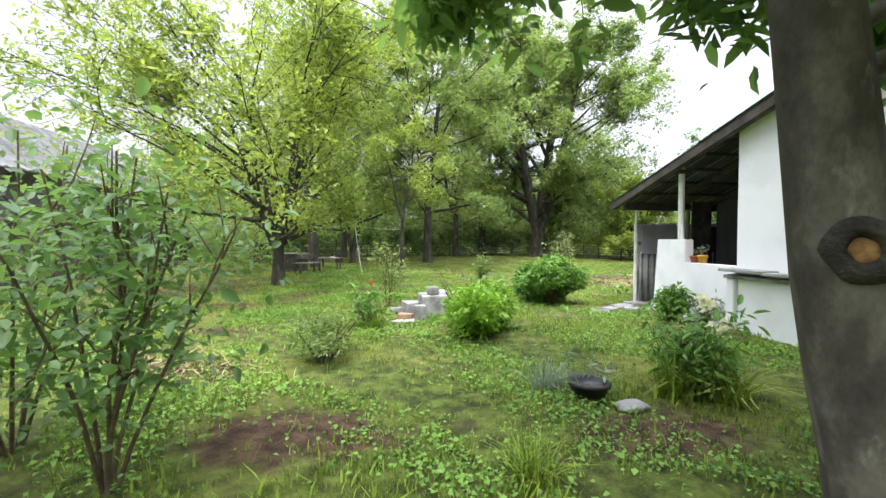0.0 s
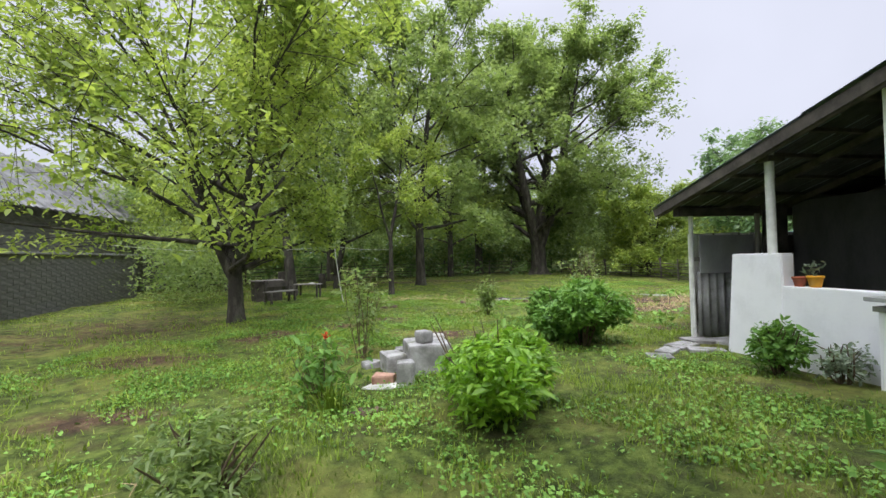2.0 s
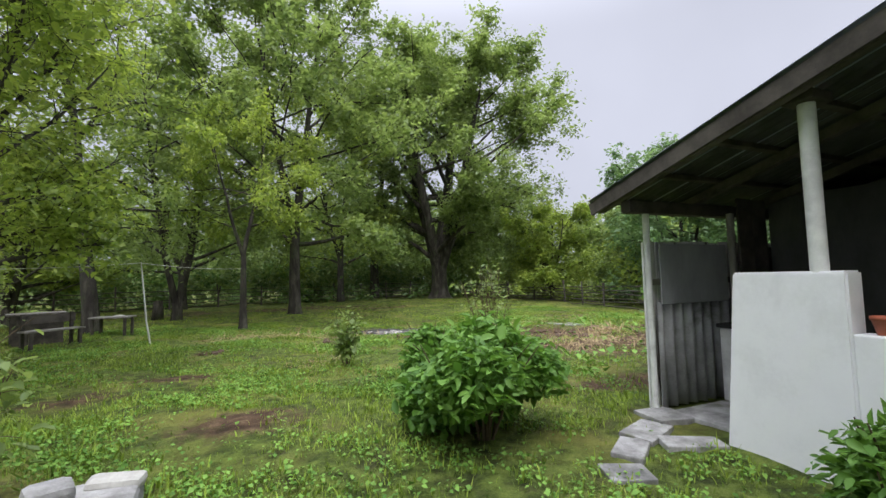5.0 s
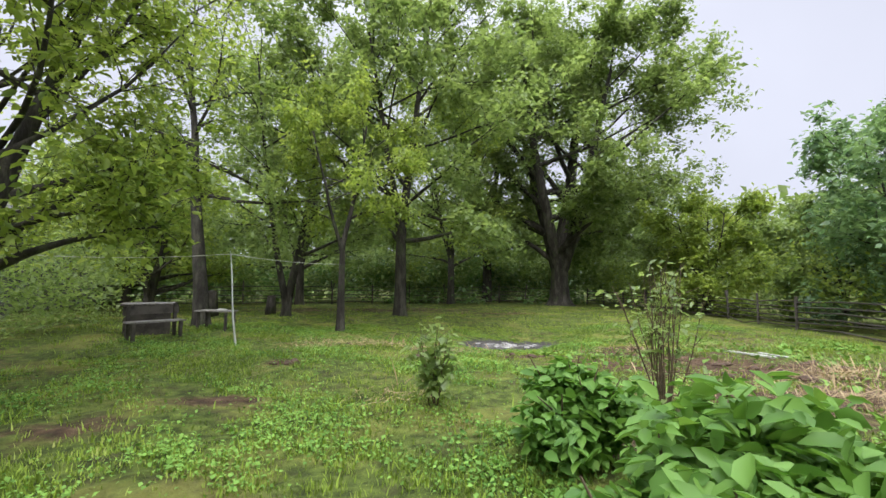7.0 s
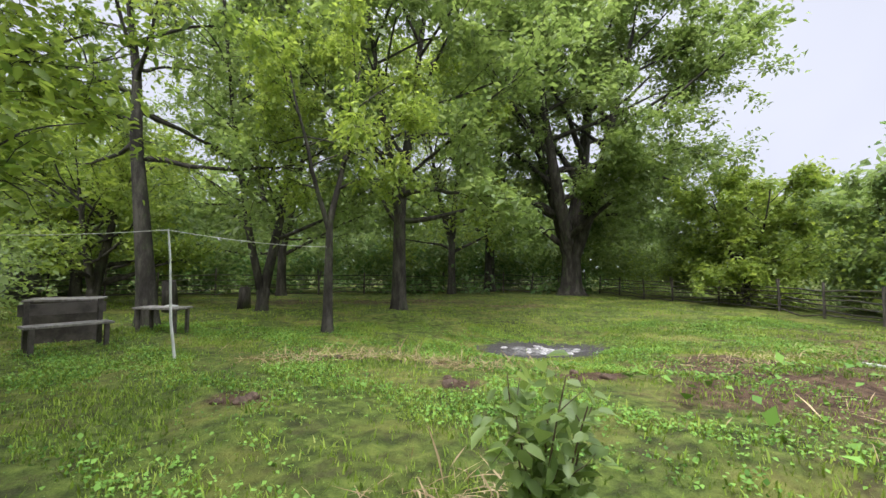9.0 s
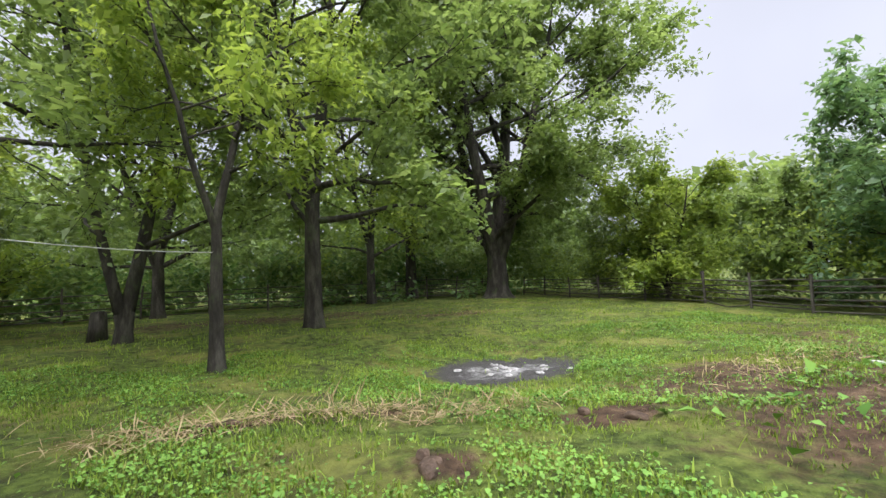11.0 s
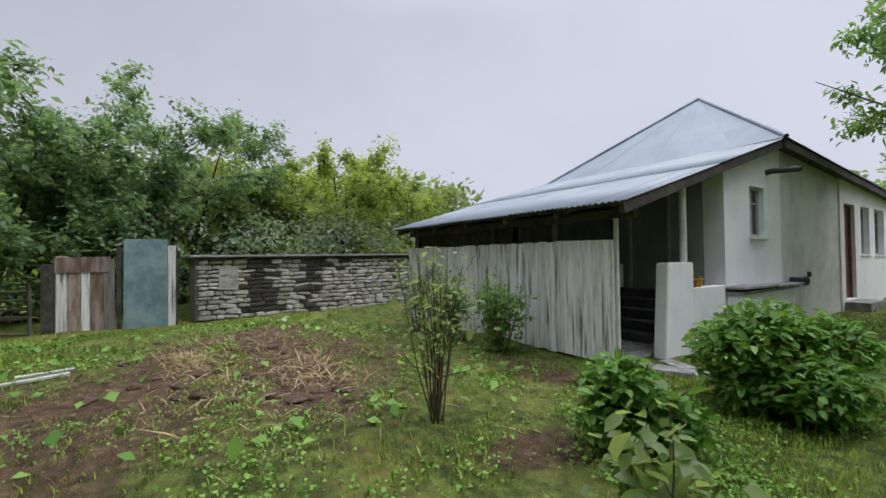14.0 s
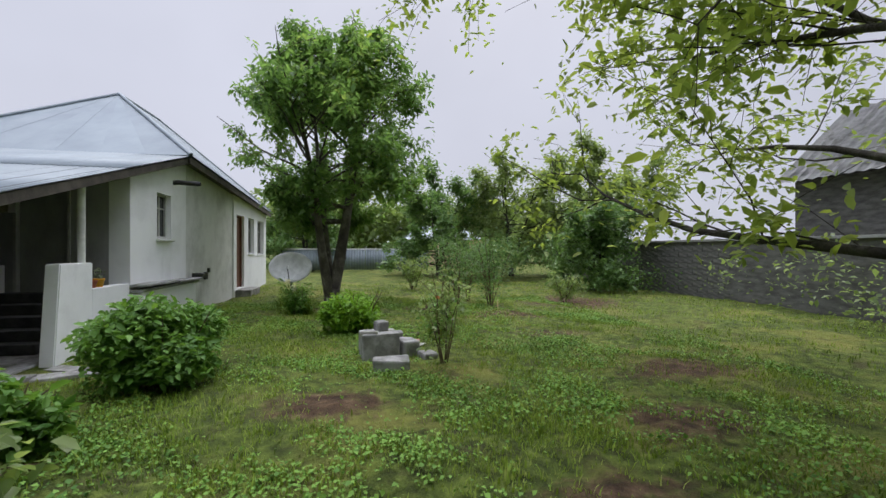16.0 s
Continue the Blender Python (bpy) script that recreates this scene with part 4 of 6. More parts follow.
cab = thing("outdoor_cabinet", "white enamel cabinet with a dark worktop", "cabinet", at=(6.02, 8.72, 0.03))
part("body", box(-0.3, 0.45, -0.25, 0.28, 0, 0.78, 0.012), M_ENAMEL, cab)
part("worktop", box(-0.33, 0.48, -0.28, 0.3, 0.784, 0.83, 0.006), M_IRON, cab, "dark worktop")
part("door", box(-0.315, -0.303, -0.2, 0.24, 0.08, 0.72, 0.004), M_ENAMEL, cab)
v, f = tube([(0.1, 0.22, 0.83), (0.1, 0.22, 1.0), (0.05, 0.2, 1.05), (-0.12, 0.1, 1.03)], [0.014] * 4, 8)
part("tap", mesh_of("tap", v, f, M_IRON, True), None, cab, "dark metal tap")


def flowerpot(name, label, at, r0, r1, h, mat):
    t = thing(name, label, "flowerpot", at=at)
    prof = [(r0 * 0.02, 0), (r0, 0), (r1, h * 0.8), (r1 * 1.1, h * 0.8), (r1 * 1.1, h), (r1 * 0.95, h), (r1 * 0.9, h * 0.75), (0.002, h * 0.75)]
    seg = 20
    a = np.linspace(0, 2 * np.pi, seg, endpoint=False)
    v = np.concatenate([np.stack([np.cos(a) * r, np.sin(a) * r, np.full(seg, z)], 1) for r, z in prof])
    i, j = np.meshgrid(np.arange(len(prof) - 1), np.arange(seg), indexing="ij")
    f = np.stack([i * seg + j, i * seg + (j + 1) % seg, (i + 1) * seg + (j + 1) % seg, (i + 1) * seg + j], -1).reshape(-1, 4)
    part("pot", mesh_of("pot", v, f, mat, True), None, t)
    return t


p = flowerpot("flowerpot", "terracotta flowerpot on the white parapet", (WX + 0.09, 7.22, 1.002), 0.05, 0.075, 0.12, M_POT_RED)
p = flowerpot("flowerpot", "yellow plastic flowerpot on the white parapet", (WX + 0.09, 7.03, 1.002), 0.055, 0.08, 0.14, M_POT_YELLOW)
r9 = np.random.default_rng(9)
part("plant", mesh_of("plant", *leaves(r9.normal(size=(40, 3)) * np.array([0.035, 0.035, 0.05]) + np.array([0, 0, 0.2]), 0.07, 0.3, -0.6, 0.3, r9), M_LEAF_GREY), None, p)

# stepping slabs at the veranda
for i, (x, y, a, b, rz) in enumerate(((4.3, 8.75, 0.5, 0.3, 20), (4.75, 8.95, 0.4, 0.4, -8), (3.9, 8.55, 0.42, 0.24, 35), (4.42, 8.4, 0.5, 0.24, -25), (3.5, 8.2, 0.34, 0.26, -20))):
    o = new("paving_slab", bm_mesh("paving_slab", box(-a / 2, a / 2, -b / 2, b / 2, -0.03, 0.035, 0.012, wobble=0.02, seed=i), M_CONCRETE))
    o.matrix_basis = pose(x, y, gz(x, y) + 0.012, 0, 0, rz)
    tagged(o, "broken grey concrete slab lying in the grass", "paving slab", "slabs at the veranda")

# ---- stone shed wall, gate and fences in the east ----
shed = thing("stone_shed", "low old fieldstone shed wall with a flat roof edge", "shed")
SX, SY0, SY1 = 13.95, 3.2, 13.72
part("core", box(SX, SX + 0.3, SY0, SY1 - 0.02, -0.2, 1.6), M_MORTAR, shed, "dark recessed mortar")
part("core", box(SX + 0.3, SX + 2.6, SY1 - 0.32, SY1 - 0.02, -0.2, 1.6), M_MORTAR, shed)
part("roof_slab", box(SX - 0.22, SX + 2.8, SY0 - 0.1, SY1 + 0.12, 1.63, 1.685, 0.012, wobble=0.02), M_SLATE, shed, "grey slate roof edge with moss")
part("roof_batten", box(SX - 0.12, SX + 0.25, SY0, SY1, 1.595, 1.63), M_WOOD_DARK, shed)
r5 = random.Random(11)
stone_meshes = []
for k in range(12):
    b = bmesh.new()
    bmesh.ops.create_cube(b, size=1.0)
    bmesh.ops.bevel(b, geom=list(b.edges), offset=0.16, segments=1, affect="EDGES")
    for v in b.verts:
        v.co += noise.noise_vector(v.co * 2.2 + Vector((k * 5.1, 0, k))) * 0.10
    stone_meshes.append(bm_mesh("stone", b, M_STONE if k < 8 else M_SOOT))
z, count = -0.02, 0
while z < 1.55:
    h = r5.uniform(0.09, 0.15)
    y = SY1 - 0.02 - r5.uniform(0, 0.1)
    while y > 6.6 and count < 320:
        w = r5.uniform(0.16, 0.44)
        ym = y - w / 2 + r5.gauss(0, 0.1)
        sooty = (11.75 < ym < 12.5 and z > 0.05) or (10.5 < ym < 11.0) or (ym < 10.5 and r5.random() < 0.08)
        o = part("stone", stone_meshes[r5.randrange(8, 12) if sooty else r5.randrange(8)], None, shed)
        o.matrix_basis = Matrix.LocRotScale((SX - 0.01 + r5.uniform(-0.02, 0.02), y - w / 2, z + h / 2), Euler((r5.uniform(-0.16, 0.16), 0, r5.uniform(-0.09, 0.09))), (0.14, w * 0.97, h * r5.uniform(0.66, 1.02)))
        count += 1
        y -= w + 0.012
    z += h + 0.008
part("plaster_patch", box(SX - 0.085, SX + 0.02, 12.7, 13.15, 0.75, 1.38, 0.012, wobble=0.03), M_STONE, shed, "remains of grey plaster")

gate = thing("scrap_gate", "patched gate of rusty sheets and boards", "gate", at=(13.55, 0, 0))
xs = 15.32
widths = (0.2, 0.24, 0.16, 0.22, 0.2, 0.24)
mats = (M_WOOD_GREY, M_RUST, M_BOARD, M_RUST, M_BOARD, M_WOOD_DARK)
heights = (1.62, 1.45, 1.66, 1.6, 1.68, 1.52)
for i, (w, m, h) in enumerate(zip(widths, mats, heights)):
    part("panel", box(-0.015 + 0.01 * (i % 2), 0.015 + 0.01 * (i % 2), xs, xs + w - 0.008, 0.0, h, 0.004), m, gate)
    xs += w
part("cross_rail", box(0.03, 0.08, 15.32, 16.56, 1.15, 1.25, 0.006), M_WOOD_GREY, gate)
part("top_sheet", box(-0.03, -0.02, 15.4, 16.35, 1.32, 1.66, 0.002, wobble=0.01), M_RUST, gate, "grey sheet nailed across the top")
sheet = thing("metal_sheet", "tall blue-grey metal sheet leaning as a gate", "metal sheet", at=(13.5, 14.3, gz(13.5, 14.3)))
part("sheet", box(-0.01, 0.01, 0, 0.86, 0, 2.1, 0.003, wobble=0.03, seed=2), M_SHEET_BLUE, sheet)
part("edge_strip", box(0.015, 0.05, -0.16, -0.005, 0.0, 1.95, 0.004), M_BOARD, sheet)
for y in (-0.2, 0.9):
    part("post", box(0.06, 0.15, y, y + 0.09, -0.05, 1.9, 0.008), M_WOOD_DARK, sheet)


def pole_fence(name, label, pts, h, seed, mat=None, rows=6):
    """Posts with horizontal poles between them."""
    r = np.random.default_rng(seed)
    t = thing(name, label, "fence")
    for (x0, y0), (x1, y1) in zip(pts, pts[1:]):
        d = math.hypot(x1 - x0, y1 - y0)
        n = max(1, int(d / 1.8))
        for i in range(n + 1):
            x, y = x0 + (x1 - x0) * i / n, y0 + (y1 - y0) * i / n
            z = gz(x, y)
            v, f = tube([(x, y, z - 0.1), (x + r.normal() * 0.02, y, z + h * 0.5), (x + r.normal() * 0.05, y, z + h * r.uniform(1.0, 1.25))], [0.045, 0.04, 0.035], 7)
            part("post", mesh_of("post", v, f, M_WOOD_DARK, True), None, t)
        for k in range(rows):
            zz = h * (k + 0.6) / rows
            q = np.linspace(0, 1, n * 2 + 1)
            pts3 = np.stack([x0 + (x1 - x0) * q, y0 + (y1 - y0) * q, ground_z(x0 + (x1 - x0) * q, y0 + (y1 - y0) * q) + zz + r.normal(size=len(q)) * 0.035], 1)
            v, f = tube(pts3, np.full(len(q), 0.024), 6)
            part("pole", mesh_of("pole", v, f, mat or M_WOOD_DARK, True), None, t)
    return t


pole_fence("pole_fence", "dark low fence of horizontal poles under the hedge", [(13.6, 16.75), (14.5, 20.2), (15.4, 24.0), (15.0, 29.0), (14.6, 35.0)], 0.95, 3)
pole_fence("pole_fence", "dark old pole fence behind the trees", [(-15.9, 29.6), (-8.6, 31.8), (-1.7, 33.4), (5.1, 35.5), (14.6, 36.8)], 1.1, 4, rows=5)

# ---- trees ----
tree("walnut_tree", "multi-stemmed leafy tree with smooth grey-brown bark", (1.28, 1.835), 8.5, 2.9, 0.22, M_LEAF_WALNUT, M_BARK_SMOOTH, 21, limbs=50, subs=8, twigs=6, per=18, size=0.15, first=0.36, slim=0.42, tuft=0.2, stems=3, fork=0.03, out=0.24, turn=3.0, droop=0.5, elev=(-0.12, 1.1), flare=1.15, oval=True, sag=-0.006, clear=2.15,
     limit=lambda x, y, z: (((x - 1.15) / 3.6) ** 2 + ((y - 1.9) / 3.7) ** 2 + ((z - 4.7) / 3.8) ** 2 < 1) & ((x < 3.1) | (z > 4.2)) & ((y < 3.5) | (x < 0.8) | (z > 4.7)) & ((z > 2.75) | (y > 1.8) | (x > -0.1)))
tree("fruit_tree", "spreading fruit tree with fresh yellow-green leaves", (-4.0, 14.4), 8.3, 5.3, 0.2, M_LEAF_SPRING, M_BARK, 22, limbs=42, subs=9, twigs=6, per=27, size=0.105, leafless=0.08, first=0.18, slim=0.5, tuft=0.26, sag=0.0, elev=(0.12, 0.95), stems=4, fork=0.2, out=0.40, oval=True, clear=1.7, bias=(0.05, -0.2), limit=lambda x, y, z: (x < -1.3) | ((x < 0.5) & (z > 2.8) & (y < 13.2)))
tree("young_tree", "slender young tree with a forked dark trunk", (0.28, 20.9), 7.8, 2.1, 0.125, M_LEAF_SPRING, M_BARK, 23, limbs=13, subs=6, twigs=5, per=24, size=0.125, first=0.5, slim=0.45, tuft=0.27, elev=(0.1, 1.0), droop=0.6, stems=2, fork=0.42, out=0.3)
tree("tall_tree", "tall leafy tree with an ivy-dark trunk", (2.1, 25.8), 17.5, 5.2, 0.27, M_LEAF_OAK, M_BARK, 24, limbs=36, subs=8, twigs=6, per=32, size=0.175, first=0.2, slim=0.55, leafless=0.16, tuft=0.3, elev=(0.2, 1.1), stems=2, fork=0.25, out=0.2, sag=-0.01, clear=2.2)
tree("tall_tree", "huge old tree with a flared split trunk", (12.15, 33.6), 20.5, 7.8, 0.6, M_LEAF_OAK, M_BARK, 25, limbs=60, subs=9, twigs=6, per=42, size=0.21, first=0.16, slim=0.55, leafless=0.16, tuft=0.36, elev=(0.15, 1.1), flare=1.8, stems=4, fork=0.14, out=0.3, sag=-0.012, clear=2.6, bias=(0.25, 0),
     limit=lambda x, y, z: (((x - 14.6) / 10.6) ** 2 + ((y - 33.2) / 9.0) ** 2 + ((z - 10.5) / 10.0) ** 2 < 1))
tree("tall_tree", "tall leaning dark-trunked tree with sparse leaves", (-3.9, 21.7), 11.5, 3.6, 0.23, M_LEAF_SPRING, M_BARK, 26, limbs=16, subs=6, twigs=5, per=14, size=0.125, first=0.4, slim=0.5, tuft=0.3, lean=(-1.2, 0.3), elev=(0.0, 0.8), leafless=0.4, clear=2.8, fork=0.45)
tree("wood_tree", "leafy tree at the edge of the wood", (-2.35, 25.4), 13.0, 3.8, 0.18, M_LEAF_OAK, M_BARK, 27, limbs=26, subs=7, twigs=5, leafless=0.16, per=24, size=0.155, first=0.2, tuft=0.34, lean=(0.4, 0), stems=2, fork=0.05, out=0.2, elev=(0.2, 1.1), clear=1.4)
tree("wood_tree", "dark-trunked tree deeper in the wood", (8.4, 37.5), 16.0, 5.4, 0.36, M_LEAF_OAK, M_BARK, 28, limbs=28, subs=6, twigs=5, leafless=0.16, per=24, size=0.23, first=0.24, tuft=0.45, stems=2, fork=0.3, out=0.25, elev=(0.25, 1.1), clear=1.6)
tree("wood_tree", "leafy tree behind the bench", (-7.8, 26.2), 5.8, 3.2, 0.21, M_LEAF_SPRING, M_BARK, 29, limbs=26, subs=7, twigs=5, leafless=0.16, per=24, size=0.155, first=0.14, tuft=0.34, stems=3, fork=0.15, out=0.3, elev=(0.2, 1.0), clear=1.3)
tree("wood_tree", "leafy tree in the wood", (5.4, 34.4), 15.5, 5.0, 0.24, M_LEAF_SPRING, M_BARK, 30, limbs=28, subs=7, twigs=5, leafless=0.16, per=24, size=0.19, first=0.16, tuft=0.45, stems=2, fork=0.25, out=0.25, elev=(0.2, 1.1), clear=1.4)
tree("wood_tree", "leafy tree in the wood", (-3.4, 32.7), 15.0, 5.4, 0.24, M_LEAF_OAK, M_BARK, 31, limbs=28, subs=7, twigs=5, leafless=0.16, per=24, size=0.21, first=0.14, tuft=0.45, stems=2, fork=0.2, out=0.25, elev=(0.2, 1.1), clear=1.4)
tree("wood_tree", "leafy tree in the wood", (-11.4, 31.0), 7.2, 4.4, 0.24, M_LEAF_OAK, M_BARK, 32, limbs=28, subs=7, twigs=5, leafless=0.16, per=24, size=0.21, first=0.14, tuft=0.45, stems=2, fork=0.2, out=0.25, elev=(0.2, 1.1), clear=1.4)
hedge_specs = [("blue-green tree with long arching shoots", 16.9, 18.2, 7.0, 2.8, M_LEAF_BLUE, 33, 0.0, 0.06), ("dense blue-green tree behind the stone wall", 19.7, 13.8, 8.1, 3.0, M_LEAF_BLUE, 34, 0.0, 0.05), ("dense blue-green tree behind the gate", 18.3, 16.1, 5.6, 2.0, M_LEAF_BLUE, 46, 0.0, 0.05),
               ("half-bare tree with thin branches", 22.2, 10.3, 7.6, 2.3, M_LEAF_SPRING, 35, 0.55, 0.2), ("bright yellow-green tree behind the stone wall", 19.4, 7.4, 6.8, 2.6, M_LEAF_SPRING, 36, 0.0, 0.05), ("yellow-green tree behind the stone wall", 22.1, 3.5, 5.6, 2.6, M_LEAF_SPRING, 37, 0.0, 0.05), ("green tree behind the stone wall", 21.2, 11.7, 5.0, 2.2, M_LEAF_OAK, 47, 0.0, 0.05),
               ("small light-green tree in the hedge", 16.4, 26.4, 6.4, 2.0, M_LEAF_SPRING, 38, 0.0, 0.05), ("green tree in the hedge", 18.6, 22.3, 4.6, 2.1, M_LEAF_OAK, 39, 0.0, 0.05), ("green tree in the hedge", 19.2, 30.0, 5.6, 2.8, M_LEAF_OAK, 40, 0.0, 0.05)]
for lab, x, y, h, sp, lf, sd, bare, fs in hedge_specs:
    tree("hedge_tree", lab, (x, y), h, sp, 0.13, lf, M_BARK, sd, limbs=30, subs=8, twigs=6, per=15, size=0.165, first=fs, tuft=0.25, elev=(0.0, 0.8), sag=-0.04, stems=3, fork=0.08, out=0.26, leafless=bare)
yard_specs = [("round dark-green tree by the old wall", -8.9, -0.4, 3.4, 1.5, M_LEAF_DEEP, 41, 0.12), ("leafy tree by the southern fence", -4.5, -10.9, 6.0, 2.7, M_LEAF_DEEP, 42, 0.18), ("leafy tree by the southern fence", -8.7, -9.2, 6.6, 3.0, M_LEAF_OAK, 43, 0.18), ("leafy tree far down the yard", 4.2, -18.6, 7.0, 3.0, M_LEAF_DEEP, 44, 0.2), ("leafy tree far down the yard", -13.6, -7.4, 7.0, 3.2, M_LEAF_OAK, 45, 0.2)]
for lab, x, y, h, sp, lf, sd, sz in yard_specs:
    tree("yard_tree", lab, (x, y), h, sp, 0.15, lf, M_BARK, sd, limbs=26, subs=7, twigs=6, per=16, size=sz * 1.15, first=0.12, tuft=0.28, stems=3, fork=0.12, out=0.3, elev=(0.0, 1.1))
# the sawn limb on the near tree
def revolved(prof, seg=24):
    """A surface turned about z from (radius, height) pairs."""
    a = np.linspace(0, 2 * np.pi, seg, endpoint=False)
    wave = 1 + 0.07 * np.sin(2 * a + 0.6) + 0.04 * np.sin(5 * a)
    v = np.concatenate([np.stack([np.cos(a) * q * wave, np.sin(a) * q * wave, np.full(seg, h)], 1) for q, h in prof])
    i, j = np.meshgrid(np.arange(len(prof) - 1), np.arange(seg), indexing="ij")
    return v, np.stack([i * seg + j, i * seg + (j + 1) % seg, (i + 1) * seg + (j + 1) % seg, (i + 1) * seg + j], -1).reshape(-1, 4)


knot = thing("sawn_knot", "round orange-brown sawn limb scar on the trunk", "tree scar", at=(0.92, 1.73, 1.37))
o = part("bark_ring", mesh_of("bark_ring", *revolved([(0.135, -0.05), (0.125, -0.01), (0.105, 0.02), (0.085, 0.032), (0.066, 0.028), (0.052, 0.006), (0.046, -0.012)]), M_BARK, True), None, knot, "dark swollen bark collar")
o.matrix_basis = pose(0, 0, 0, 0, -90, 45)
o = part("cut_face", mesh_of("cut_face", *revolved([(0.047, -0.01), (0.036, -0.002), (0.018, 0.002), (0.001, 0.0)]), M_CUT, True), None, knot)
o.matrix_basis = pose(0, 0, 0, 0, -90, 45)


def thicket(name, label, boxes, leaf, seed, per_m3, size, category="hedge", lift=0.0):
    """A ragged mass of leaves: clumps in long boxes (x0, x1, y0, y1, height)."""
    r = np.random.default_rng(seed)
    P = []
    for x0, x1, y0, y1, h in boxes:
        m = max(6, int((x1 - x0) * (y1 - y0) * h * 0.9))
        c = np.stack([r.uniform(x0, x1, m), r.uniform(y0, y1, m), r.uniform(0.15, 1, m) ** 0.8 * h * r.uniform(0.7, 1.1, m)], 1)
        n = int(per_m3 * (x1 - x0) * (y1 - y0) * h)
        k = r.integers(0, m, n)
        P.append(c[k] + r.normal(size=(n, 3)) * np.array([0.45, 0.45, 0.38]))
    P = np.concatenate(P)
    P = P[P[:, 2] > 0.05] + np.array([0, 0, lift])
    ob = new(name, mesh_of(name, *leaves(P, size, 0.55, 0.25, 0.6, r), leaf))
    return tagged(ob, label, category, kind="stuff")


thicket("hedge", "overgrown green hedge along the eastern fence", [(14.6, 16.4, 17.0, 20.7, 2.4), (15.5, 18.0, 20.3, 25.0, 2.6), (16.0, 19.0, 25.0, 30.5, 2.8), (15.6, 20.0, 30.5, 36.0, 2.8)], M_LEAF_SPRING, 51, 52, 0.14)
thicket("hedge", "climbing green foliage on the shed roof", [(15.6, 17.4, 3.0, 15.6, 1.6)], M_LEAF_GREY, 52, 90, 0.12, lift=1.5)
thicket("undergrowth", "dark undergrowth under the wood", [(-19, -5, 32.5, 37, 3.6), (-5, 6, 35.0, 40, 3.6), (6, 16, 37.5, 42, 3.6), (15.5, 22, 35, 40, 3.8)], M_LEAF_OAK, 53, 38, 0.26)
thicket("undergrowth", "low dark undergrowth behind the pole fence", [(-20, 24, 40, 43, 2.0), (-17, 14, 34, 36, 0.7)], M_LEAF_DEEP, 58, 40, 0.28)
thicket("hazel_bush", "large spreading green bush by the barn", [(-7.8, -5.4, 18.2, 20.6, 2.2), (-9.6, -6.9, 19.8, 24.4, 2.9)], M_LEAF_OAK, 54, 130, 0.12, "bush")
# deep-green mass added in place of the shade under the trees
thicket("undergrowth", "dark bushes behind the pole fence, standing in for shade", [(-18, -4, 33.6, 35.6, 2.4), (-4, 6, 36.0, 38.0, 2.7), (6, 15, 38.0, 40.0, 2.9)], M_LEAF_DEEP, 59, 64, 0.24)
thicket("far_woods", "distant green woods round the yard", [(-30, 32, 47, 53, 9.5), (30, 38, -10, 42, 8.0), (-30, 30, -38, -30, 7.0)], M_LEAF_OAK, 55, 7, 0.72, "woods")
thicket("hedge", "dark bushes at the south-western corner", [(-8.8, -4.0, -7.4, -5.0, 2.2), (-11.0, -9.4, -5.0, 2.0, 1.6)], M_LEAF_DEEP, 56, 110, 0.13)
thicket("hedge", "low bushes along the western wall", [(-10.6, -9.4, 4.0, 13.0, 1.3)], M_LEAF_OAK, 57, 90, 0.12)

# ---- barn, old wall and far buildings ----
old_wall = thing("old_brick_wall", "long weathered grey block wall of the western yard", "wall", kind="structure")
part("wall_body", box(-11.35, -11.1, -6.0, 24.0, -0.5, 1.9, 0.0, wobble=0.02), M_BARNWALL, old_wall)
blk = bm_mesh("block", box(-0.02, 0.02, -0.21, 0.21, -0.095, 0.095, 0.012), M_BARNWALL)
for k in range(9):
    for i in range(33):
        y = (-4.0 + i * 0.435 if i < 18 else 8.6 + i * 0.435) + (0.21 if k % 2 else 0)
        o = part("block", blk, None, old_wall)
        o.matrix_basis = pose(-11.09, y, 0.02 + k * 0.205, 0, 0, 0)
part("coping", box(-11.45, -11.0, -6.0, 24.0, 1.9, 1.97, 0.01, wobble=0.02), M_SLATE, old_wall)
barn = thing("barn", "long neighbouring barn with a grey slate roof", "barn")
part("wall", box(-18.3, -13.4, 4.0, 32.0, -0.5, 3.8), M_BARNWALL, barn)
for i in range(15):
    y0 = 3.7 + i * 1.96
    for side in (1, -1):
        me = bpy.data.meshes.get("barn_sheet_%d" % side)
        if me is None:
            b = bmesh.new()
            n = 24
            for j in range(n + 1):
                yy = j / n * 2.0
                zz = 0.025 * math.sin(j * math.pi / 2)
                b.verts.new((0, yy, zz))
                b.verts.new((side * 3.0, yy, zz - 2.6))
            b.verts.ensure_lookup_table()
            for j in range(n):
                b.faces.new([b.verts[q] for q in (2 * j, 2 * j + 2, 2 * j + 3, 2 * j + 1)])
            bmesh.ops.solidify(b, geom=list(b.faces), thickness=0.015)
            me = bm_mesh("barn_sheet_%d" % side, b, M_SLATE)
        o = part("roof_sheet", me, None, barn)
        o.matrix_basis = pose(-15.85, y0, 6.35 + 0.006 * (i % 2), 0, 0, 0)
for y in (4.0, 31.85):
    b = bmesh.new()
    v = [b.verts.new(q) for q in ((-18.3, y, 3.8), (-13.4, y, 3.8), (-15.85, y, 6.25), (-18.3, y + 0.15, 3.8), (-13.4, y + 0.15, 3.8), (-15.85, y + 0.15, 6.25))]
    for q in ((0, 1, 2), (5, 4, 3), (0, 3, 4, 1), (1, 4, 5, 2), (2, 5, 3, 0)):
        b.faces.new([v[i] for i in q])
    part("gable", b, M_WOOD_DARK, barn)

